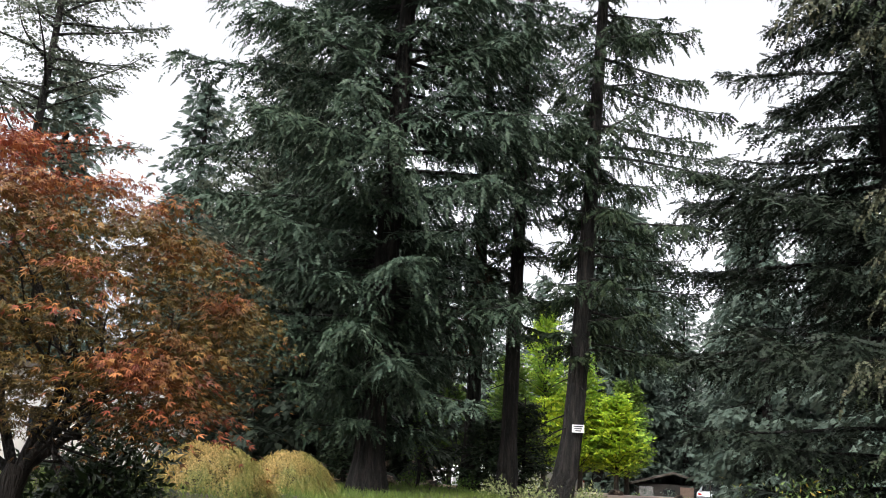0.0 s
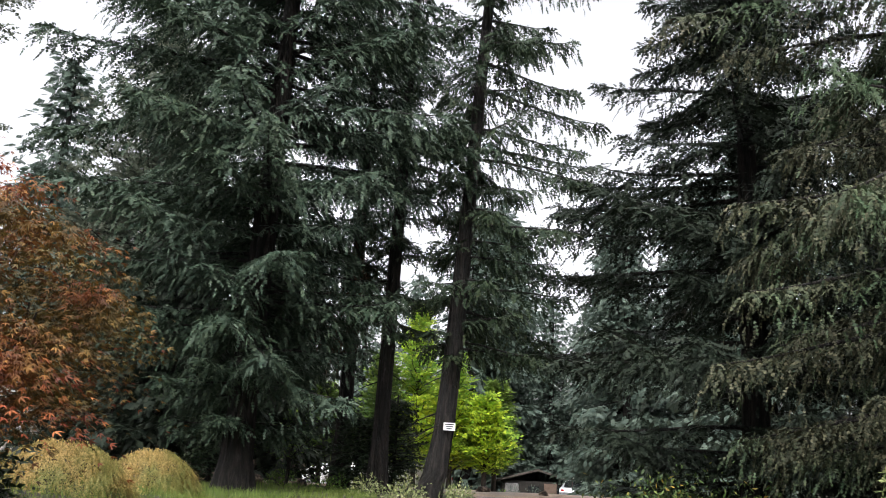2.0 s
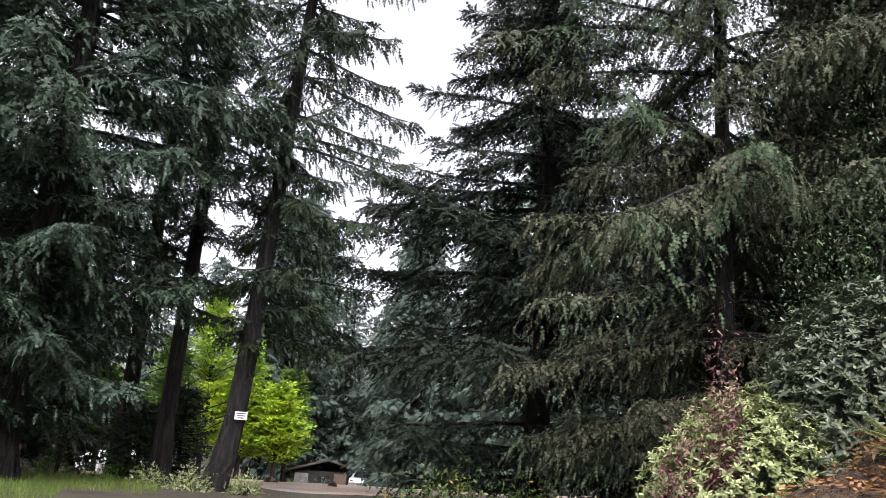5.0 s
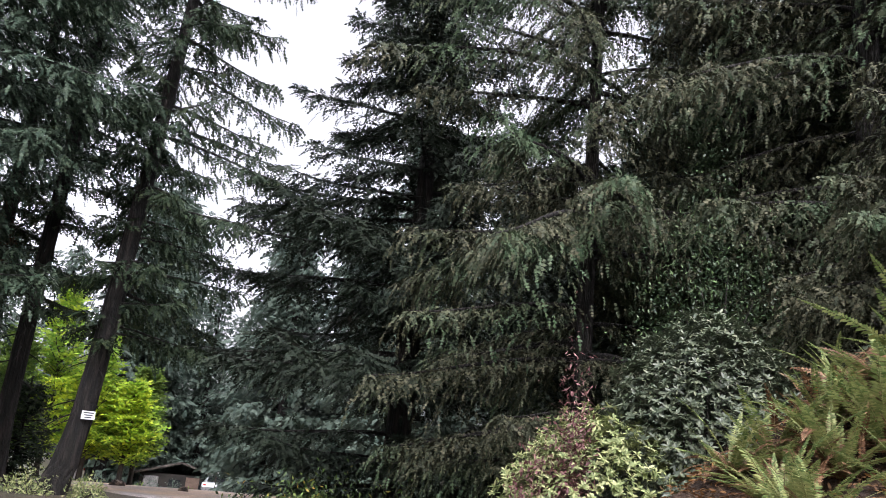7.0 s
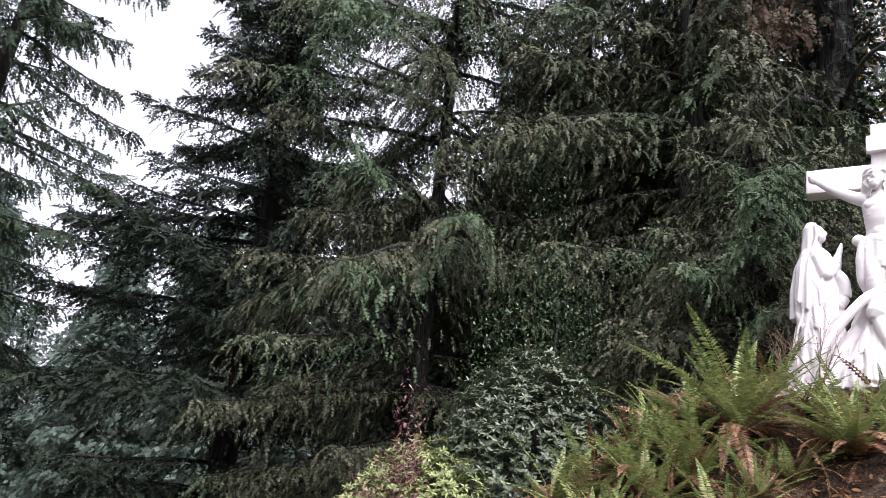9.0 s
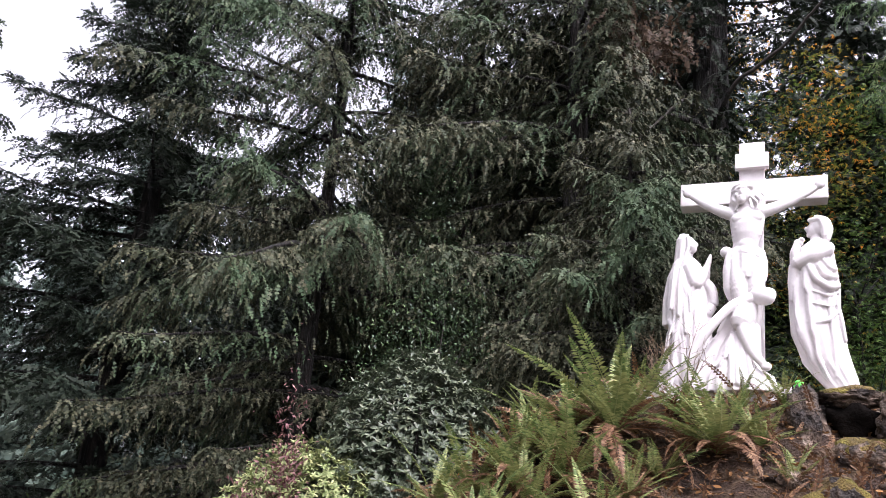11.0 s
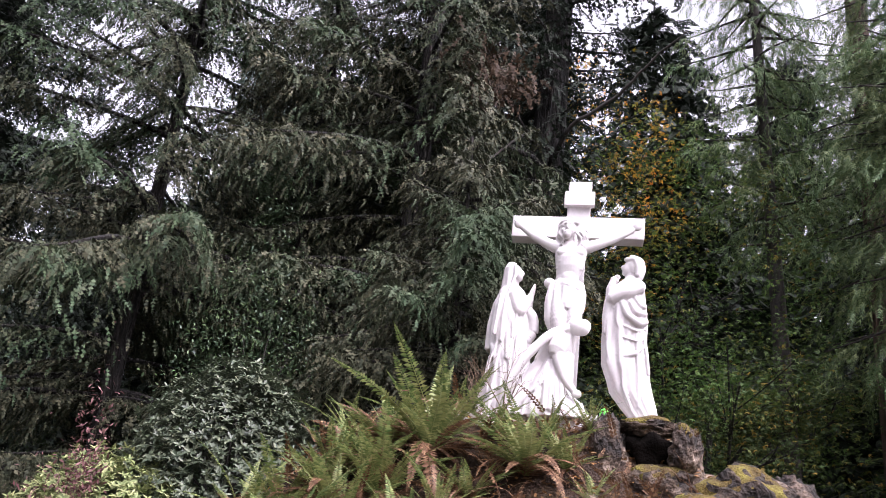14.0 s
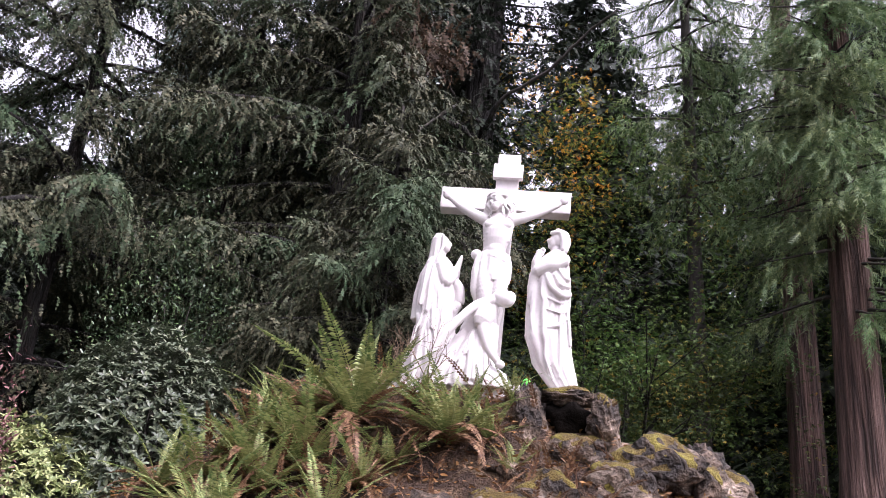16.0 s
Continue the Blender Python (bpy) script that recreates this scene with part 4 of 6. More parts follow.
# ---- rockery under the statues ----
def mound_z(x, y):
    """The rockery's top: a knoll that carries the statues, falling towards the path and to both sides."""
    s, p = x * 0.953 + y * 0.302, y * 0.953 - x * 0.302
    front = np.interp(s, [3.6, 4.5, 5.4, 6.2, 6.8, 7.2, 7.5, 8.9, 10.5], [0.3, 0.85, 1.4, 1.85, 2.35, 2.82, 3.14, 3.14, 1.0])
    side = np.interp(p, [-3.4, -2.5, -2.0, -1.3, -0.9, 1.2, 2.0, 3.0, 4.6], [0.4, 1.5, 2.05, 2.5, 3.14, 3.14, 2.6, 1.55, 0.3])
    return -np.log(np.exp(-5 * front) + np.exp(-5 * side)) / 5 + 0.06


def rockery():
    n = 70
    xs, ys = np.linspace(3.6, 11.5, n), np.linspace(-2.4, 7.2, n)
    x, y = np.meshgrid(xs, ys, indexing="ij")
    z = np.maximum(mound_z(x, y), ground_z(x, y) - 0.15)
    for i in range(n):
        for j in range(n):
            z[i, j] += 0.14 * noise.noise((x[i, j] * 1.9, y[i, j] * 1.9, 0.3)) + 0.06 * noise.noise((x[i, j] * 6, y[i, j] * 6, 2.3))
    z = np.minimum(z, 3.15)
    edge = np.minimum(np.minimum(x - xs[0], xs[-1] - x), np.minimum(y - ys[0], ys[-1] - y))
    z = z * smooth(0, 0.5, edge) + (ground_z(x, y) - 0.3) * (1 - smooth(0, 0.5, edge))
    v = np.stack([x, y, z], -1).reshape(-1, 3)
    i, j = np.meshgrid(np.arange(n - 1), np.arange(n - 1), indexing="ij")
    a = i * n + j
    f = np.concatenate([np.stack([a, a + n, a + n + 1], -1).reshape(-1, 3), np.stack([a, a + n + 1, a + 1], -1).reshape(-1, 3)])
    tagged(part("rockery_mound", (v, f), KNOLL, smooth=True), "earth and rock knoll under the statues", "mound", kind="structure")
    return xs, ys, z


RX, RY, RZ = rockery()


def knoll(x, y):
    i = int(np.clip(round((x - RX[0]) / (RX[1] - RX[0])), 0, len(RX) - 1))
    j = int(np.clip(round((y - RY[0]) / (RY[1] - RY[0])), 0, len(RY) - 1))
    return float(RZ[i, j])


def rock(at, ax, seed, label="craggy dark volcanic rock", turn=0.0, moss=False, rough=0.34, fine=4):
    """A craggy boulder: a ball broken up by sharp noise, with moss lying on its top where it has some."""
    r = random.Random(seed)
    bm = bmesh.new()
    bmesh.ops.create_icosphere(bm, subdivisions=fine, radius=1.0)
    o = Vector((r.uniform(0, 50), r.uniform(0, 50), r.uniform(0, 50)))
    for v in bm.verts:
        d = v.co.normalized()
        k = 1 + rough * noise.noise(d * 1.4 + o) - rough * 1.3 * (abs(noise.noise(d * 2.6 + o)) - 0.25) - 0.4 * (abs(noise.noise(d * 6 + o)) - 0.2) - 0.16 * (abs(noise.noise(d * 13 + o)) - 0.2)
        v.co = Vector((d.x * ax[0], d.y * ax[1], d.z * ax[2])) * k
    root = thing("rock", at, label, "rock", "rockery rocks", turn=turn)
    if moss:
        cap = bm.copy()
        for _ in range(3):
            bmesh.ops.smooth_vert(cap, verts=cap.verts, factor=0.5, use_axis_x=True, use_axis_y=True, use_axis_z=True)
        cap.normal_update()
        lift = {}
        for v in cap.verts:
            k = v.normal.z + 0.5 * noise.noise(v.co * 4 + o) - 0.48
            lift[v] = v.normal * (0.045 * min(max(k / 0.4, 0.0), 1.0) ** 0.7 - 0.02) + Vector((0, 0, 0.012 * noise.noise(v.co * 30)))
        for v, d in lift.items():
            v.co += d
        bmesh.ops.delete(cap, geom=[f for f in cap.faces if f.normal.z < -0.1], context="FACES")
        part("moss", cap, MOSS, root, "yellow-green moss cushion", smooth=True)
    part("boulder", bm, ROCK, root, smooth=True)
    return root


# ---- statues, each one plain carved form ----
def loft(rings, sides=64):
    """rings: (z, cx, cy, rx, ry, fold, phase): an upright draped form, closed at both ends; folds run down it."""
    verts, faces = [], []
    a = np.linspace(0, 2 * math.pi, sides, endpoint=False)
    for z, cx, cy, rx, ry, fold, ph in rings:
        k = 1 + fold * 2.1 * (np.abs(np.sin(a * 4.0 + ph)) - 0.6 + 0.45 * np.sin(a * 11 + 1.7 * ph) + 0.2 * np.sin(a * 19 - ph))
        verts.append(np.stack([cx + rx * k * np.cos(a), cy + ry * k * np.sin(a), np.full(sides, z)], -1))
    n = len(rings)
    v = np.concatenate(verts + [np.array([[rings[0][1], rings[0][2], rings[0][0]], [rings[-1][1], rings[-1][2], rings[-1][0]]])])
    i, j = np.meshgrid(np.arange(n - 1), np.arange(sides), indexing="ij")
    k = (j + 1) % sides
    a0, a1, b0, b1 = i * sides + j, i * sides + k, (i + 1) * sides + j, (i + 1) * sides + k
    f = [np.stack([a0, a1, b1], -1).reshape(-1, 3), np.stack([a0, b1, b0], -1).reshape(-1, 3)]
    j = np.arange(sides)
    f.append(np.stack([(j + 1) % sides, j, np.full(sides, n * sides)], -1))
    f.append(np.stack([(n - 1) * sides + j, (n - 1) * sides + (j + 1) % sides, np.full(sides, n * sides + 1)], -1))
    return v, np.concatenate(f)


def ball(c, r, turn=0.0, seg=18):
    a = np.linspace(-math.pi / 2, math.pi / 2, seg)
    rings = [(math.sin(t), 0, 0, max(math.cos(t), 0.02), max(math.cos(t), 0.02), 0, 0) for t in a]
    v, f = loft(rings, 20)
    v = v * np.array(r)
    m = np.array(Matrix.Rotation(turn, 3, "Y"))
    return v @ m.T + np.array(c), f


def limb(pts, radii):
    """A round-ended limb along a bent line."""
    pts, radii = np.array(pts, float), np.array(radii, float)
    t = np.linspace(0, len(pts) - 1, 6 * len(pts))
    p = np.stack([np.interp(t, np.arange(len(pts)), pts[:, k]) for k in range(3)], -1)
    q = p.copy()
    for _ in range(3):
        q[1:-1] = (q[:-2] + q[1:-1] * 2 + q[2:]) / 4
    r = np.interp(t, np.arange(len(pts)), radii)
    d0, d1 = unit(q[0] - q[1]), unit(q[-1] - q[-2])
    q = np.concatenate([[q[0] + d0 * r[0] * 0.7], q, [q[-1] + d1 * r[-1] * 0.7]])
    v, f = tube(q, np.concatenate([[r[0] * 0.5], r, [r[-1] * 0.5]]), 14)
    n = len(q)
    caps = [(0, j + 1, j) for j in range(1, 13)] + [((n - 1) * 14, (n - 1) * 14 + j, (n - 1) * 14 + j + 1) for j in range(1, 13)]
    return v, np.concatenate([f, np.array(caps)])


def box_shape(c, size):
    v = np.array([(x, y, z) for x in (-0.5, 0.5) for y in (-0.5, 0.5) for z in (-0.5, 0.5)]) * np.array(size) + np.array(c)
    f = np.array([(0, 1, 3), (0, 3, 2), (4, 6, 7), (4, 7, 5), (0, 4, 5), (0, 5, 1), (2, 3, 7), (2, 7, 6), (0, 2, 6), (0, 6, 4), (1, 5, 7), (1, 7, 3)])
    return v, f


def carve(name, pieces, at, turn, label, category="statue", voxel=0.008, soft=1):
    ob = part(name, joined(pieces), MARBLE, None, label)
    m = ob.modifiers.new("fuse", "REMESH")
    m.mode, m.voxel_size, m.use_smooth_shade = "VOXEL", voxel, True
    s = ob.modifiers.new("soften", "SMOOTH")
    s.factor, s.iterations = 0.5, soft
    ob.matrix_basis = pose(*at, 0, 0, turn)
    return tagged(ob, label, category, "statue group")


def creases(seed, count, across, heights, depth, sway, lean=0.0):
    """Fine cloth ridges that run down the front of a draped figure, swaying as they fall."""
    r = random.Random(seed)
    out = []
    for _ in range(count):
        x = r.uniform(*across)
        z1 = r.uniform(heights[0] + 0.25, heights[1])
        z0 = max(heights[0], z1 - r.uniform(0.4, 0.9)) - (0.1 if z1 < heights[0] + 0.6 else 0.0)
        half = (across[1] - across[0]) / 2 + 0.03
        y = -depth * math.sqrt(max(0.15, 1 - ((x - sum(across) / 2) / half) ** 2)) - 0.008
        d = r.uniform(-sway, sway) * (z1 - z0)
        out.append(limb([(x, y + 0.02, z1), (x + 0.3 * d, y - 0.006, (z1 * 2 + z0) / 3), (x + d - lean * (z1 - z0) * 0.6, y - 0.012, (z1 + 2 * z0) / 3), (x + d - lean * (z1 - z0), y + 0.004, z0)], [0.006, 0.011, 0.013, 0.012]))
    return out


FACE = -72.5
BASE = Vector((7.78, 2.36, 3.16))


def on_group(across, back, up=0.0):
    """A place in the statue group: across to the beholder's right, back away from him."""
    a = radians(FACE)
    right, away = Vector((math.cos(a), math.sin(a), 0)), Vector((-math.sin(a), math.cos(a), 0))
    return BASE + right * across + away * back + Vector((0, 0, up))


def cross():
    """The cross with its carved figure, all of one white stone."""
    p = [box_shape((0, 0.06, 0.95), (0.21, 0.2, 2.2)), box_shape((0, 0.06, 2.3), (0.25, 0.2, 0.8)), box_shape((0, 0.06, 2.145), (1.42, 0.2, 0.25)), box_shape((0, -0.06, 2.47), (0.33, 0.08, 0.17)), box_shape((0, 0.06, 2.55), (0.25, 0.2, 0.3)),
         box_shape((0.0, 0.1, 0.0), (0.7, 0.5, 0.2))]
    fig = []
    # trunk, chest and hips
    fig.append(loft([(1.48, -0.075, -0.16, 0.125, 0.09, 0, 0), (1.58, -0.06, -0.17, 0.118, 0.085, 0, 0), (1.68, -0.05, -0.18, 0.14, 0.1, 0, 0), (1.78, -0.045, -0.18, 0.16, 0.105, 0, 0), (1.87, -0.045, -0.17, 0.165, 0.09, 0, 0), (1.94, -0.045, -0.16, 0.12, 0.07, 0, 0), (1.97, -0.05, -0.16, 0.06, 0.06, 0, 0)], 28))
    fig.append(limb([(-0.05, -0.16, 1.93), (-0.075, -0.19, 2.04)], [0.05, 0.05]))
    fig.append(ball((-0.09, -0.22, 2.09), (0.075, 0.09, 0.112), 0.22))
    fig.append(ball((-0.075, -0.17, 2.15), (0.1, 0.105, 0.075), 0.22))
    # brow, eye hollows' lids, cheeks and lips of the bowed face
    fig.append(limb([(-0.155, -0.28, 2.125), (-0.105, -0.315, 2.135), (-0.05, -0.29, 2.14)], [0.011, 0.014, 0.011]))
    for sx in (-0.14, -0.07):
        fig.append(ball((sx, -0.295, 2.105), (0.017, 0.012, 0.009)))
        fig.append(ball((sx, -0.285, 2.065), (0.022, 0.018, 0.022)))
    fig.append(limb([(-0.13, -0.3, 2.035), (-0.105, -0.312, 2.04), (-0.08, -0.3, 2.038)], [0.007, 0.009, 0.007]))
    # twisted crown: two strands wound round each other
    for ph in (0.0, 3.14):
        a = np.linspace(-0.6, 3.75, 30)
        ring = np.stack([-0.075 - 0.112 * np.cos(a), -0.175 - 0.115 * np.sin(a), 2.16 + 0.016 * np.sin(a * 7 + ph) - 0.02 * np.cos(a)], -1)
        fig.append(tube(ring, np.full(30, 0.013), 8))
    fig.append(limb([(-0.16, -0.19, 2.12), (-0.175, -0.18, 2.0), (-0.16, -0.19, 1.92)], [0.04, 0.04, 0.025]))
    fig.append(limb([(0.02, -0.18, 2.12), (0.055, -0.17, 2.0), (0.05, -0.17, 1.93)], [0.04, 0.04, 0.025]))
    # arms
    fig.append(limb([(-0.17, -0.16, 1.9), (-0.3, -0.15, 1.96), (-0.44, -0.12, 2.05), (-0.6, -0.07, 2.19)], [0.068, 0.058, 0.048, 0.032]))
    fig.append(limb([(0.08, -0.16, 1.91), (0.22, -0.15, 1.96), (0.38, -0.12, 2.04), (0.58, -0.07, 2.17)], [0.068, 0.058, 0.048, 0.032]))
    for s in (-1, 1):
        fig.append(ball((s * 0.63, -0.075, 2.215), (0.05, 0.035, 0.055), s * 0.5))
        for k in range(3):
            fig.append(limb([(s * (0.62 + 0.015 * k), -0.08, 2.23), (s * (0.63 + 0.022 * k), -0.1, 2.265 - 0.012 * k)], [0.014, 0.011]))
    # ribs, breast and belly
    for s in (-1, 1):
        fig.append(ball((-0.045 + s * 0.075, -0.245, 1.83), (0.072, 0.03, 0.05)))
        for k in range(3):
            fig.append(limb([(-0.05 + s * 0.03, -0.265 + 0.008 * k, 1.745 - 0.03 * k), (-0.05 + s * 0.1, -0.25 + 0.01 * k, 1.725 - 0.035 * k), (-0.05 + s * 0.14, -0.2, 1.73 - 0.035 * k)], [0.008, 0.011, 0.008]))
    fig.append(ball((-0.055, -0.235, 1.56), (0.07, 0.035, 0.07)))
    # face, beard, crown and waved locks
    fig.append(ball((-0.1, -0.3, 2.095), (0.018, 0.025, 0.032)))
    fig.append(ball((-0.1, -0.275, 2.02), (0.045, 0.04, 0.045)))
    fig.append(limb([(-0.18, -0.2, 2.15), (-0.15, -0.27, 2.165), (-0.08, -0.3, 2.17), (0.0, -0.25, 2.16), (0.03, -0.18, 2.15)], [0.022] * 5))
    for k, (x, y) in enumerate([(-0.19, -0.22), (-0.172, -0.25), (0.01, -0.25), (0.035, -0.23), (0.06, -0.21), (0.085, -0.18), (0.1, -0.15)]):
        s = np.linspace(0, 1, 16)
        lock = np.stack([x + 0.02 * np.sin(s * 9 + k) + 0.03 * s, y - 0.012 * np.cos(s * 8 + k), 2.13 - (0.2 + 0.02 * (k % 3)) * s], -1)
        fig.append(tube(lock, 0.019 - 0.009 * s, 8))
    # cloth round the hips, with a knot and wrapped creases
    fig.append(loft([(1.2, -0.05, -0.2, 0.165, 0.105, 0.08, 0.5), (1.26, -0.05, -0.19, 0.18, 0.12, 0.05, 0.9), (1.38, -0.045, -0.18, 0.18, 0.12, 0.04, 1.4), (1.5, -0.05, -0.17, 0.16, 0.115, 0.03, 2.0), (1.54, -0.06, -0.17, 0.115, 0.085, 0, 0)], 72))
    for k in range(5):
        fig.append(limb([(-0.21, -0.19, 1.5 - 0.012 * k), (-0.08, -0.293, 1.47 - 0.045 * k), (0.06, -0.275, 1.42 - 0.06 * k), (0.12, -0.19, 1.4 - 0.07 * k)], [0.009, 0.012, 0.012, 0.009]))
    fig.append(limb([(-0.2, -0.2, 1.47), (-0.22, -0.22, 1.3), (-0.215, -0.21, 1.1), (-0.19, -0.2, 0.98)], [0.045, 0.055, 0.05, 0.02]))
    fig.append(limb([(-0.17, -0.26, 1.4), (-0.17, -0.27, 1.2), (-0.15, -0.25, 1.02)], [0.02, 0.028, 0.015]))
    fig.append(ball((-0.24, -0.19, 1.5), (0.06, 0.05, 0.055)))
    # legs
    fig.append(limb([(-0.12, -0.19, 1.32), (-0.12, -0.28, 1.06), (-0.08, -0.16, 0.7), (-0.06, -0.13, 0.45)], [0.095, 0.072, 0.062, 0.045]))
    fig.append(limb([(0.03, -0.19, 1.32), (0.04, -0.27, 1.05), (0.0, -0.16, 0.7), (-0.02, -0.13, 0.45)], [0.095, 0.072, 0.062, 0.045]))
    fig = [(v - np.array([0, 0.07, 0.09]), f) for v, f in fig]
    # the whole cross leans a little to one side
    both = [(np.stack([v[:, 0] + 0.038 * (v[:, 2] - 2.2), v[:, 1], v[:, 2]], -1), f) for v, f in p + fig]
    ob = carve("crucifix_statue", both, on_group(0, 0.05), FACE, "white stone cross carrying a carved figure in a loincloth", voxel=0.009, soft=1)
    return ob


def veiled_woman():
    p = [loft([(-0.08, -0.02, 0, 0.34, 0.27, 0.07, 0.2), (0.1, -0.02, 0, 0.3, 0.24, 0.09, 0.5), (0.45, 0.0, 0, 0.24, 0.2, 0.1, 1.0), (0.8, 0.02, 0, 0.215, 0.185, 0.09, 1.5), (1.05, 0.03, 0, 0.2, 0.175, 0.06, 2.0), (1.25, 0.01, 0, 0.19, 0.165, 0.04, 2.4), (1.38, -0.01, 0, 0.165, 0.14, 0.02, 2.8), (1.45, -0.01, 0, 0.1, 0.1, 0, 0)], 72)]
    # veil from the head down the back, and the mantle's hem
    p.append(loft([(0.72, -0.12, 0.03, 0.17, 0.19, 0.07, 0.4), (1.0, -0.12, 0.04, 0.16, 0.185, 0.06, 0.8), (1.25, -0.1, 0.04, 0.135, 0.16, 0.05, 1.4), (1.42, -0.05, 0.03, 0.105, 0.12, 0.04, 2.0), (1.55, -0.035, 0.02, 0.105, 0.11, 0.02, 2.4), (1.66, -0.03, 0.01, 0.095, 0.1, 0, 0), (1.73, -0.035, 0.01, 0.05, 0.05, 0, 0)], 72))
    p.append(loft([(0.62, -0.05, -0.1, 0.16, 0.1, 0.1, 0.0), (0.9, -0.05, -0.11, 0.17, 0.1, 0.06, 0.6), (1.2, -0.04, -0.1, 0.16, 0.09, 0.03, 1.1), (1.38, -0.02, -0.07, 0.12, 0.07, 0, 0)], 72))
    p.append(ball((0.035, -0.02, 1.6), (0.078, 0.078, 0.105), -0.5))
    p.append(limb([(0.0, 0, 1.42), (0.02, 0, 1.52)], [0.06, 0.05]))
    p.append(ball((0.112, -0.02, 1.605), (0.022, 0.02, 0.03), -0.5))
    # arms with wide sleeves, hands pressed together
    for s in (-1, 1):
        p.append(limb([(0.02, s * 0.14, 1.33), (0.1, s * 0.15, 1.12), (0.2, s * 0.06, 1.25), (0.23, s * 0.02, 1.36)], [0.075, 0.075, 0.055, 0.035]))
        p.append(limb([(0.2, s * 0.03, 1.27), (0.245, s * 0.02, 1.4), (0.27, s * 0.015, 1.48)], [0.035, 0.032, 0.016]))
    p.append(limb([(0.15, -0.03, 1.22), (0.27, -0.03, 1.1), (0.29, -0.02, 0.95), (0.22, -0.02, 0.84)], [0.06, 0.065, 0.06, 0.05]))
    p.append(limb([(-0.2, -0.12, 0.75), (-0.12, -0.17, 0.6), (-0.17, -0.16, 0.3)], [0.04, 0.05, 0.04]))
    for k, (x, top, bottom) in enumerate([(-0.13, 1.3, 0.85), (-0.06, 1.3, 0.78), (0.0, 1.1, 0.6), (0.1, 0.85, 0.1), (0.04, 0.62, 0.05), (-0.04, 0.6, 0.05), (-0.14, 0.55, 0.0)]):
        p.append(limb([(x, -0.19, top), (x - 0.02, -0.215, (top + bottom) / 2), (x - 0.05 + 0.02 * (k % 3), -0.23, bottom)], [0.014, 0.022, 0.022]))
    p.append(limb([(0.02, -0.09, 1.69), (0.03, -0.1, 1.55), (-0.02, -0.13, 1.4), (-0.06, -0.19, 1.2), (-0.02, -0.21, 0.9), (-0.12, -0.2, 0.66)], [0.016, 0.018, 0.02, 0.02, 0.022, 0.018]))
    p += creases(17, 26, (-0.24, 0.16), (0.0, 1.3), 0.2, 0.3)
    p = [(v * np.array([0.84, 0.9, 0.96]), f) for v, f in p]
    return carve("veiled_statue", p, on_group(-0.65, -0.1), FACE, "white stone standing veiled woman with pressed palms")


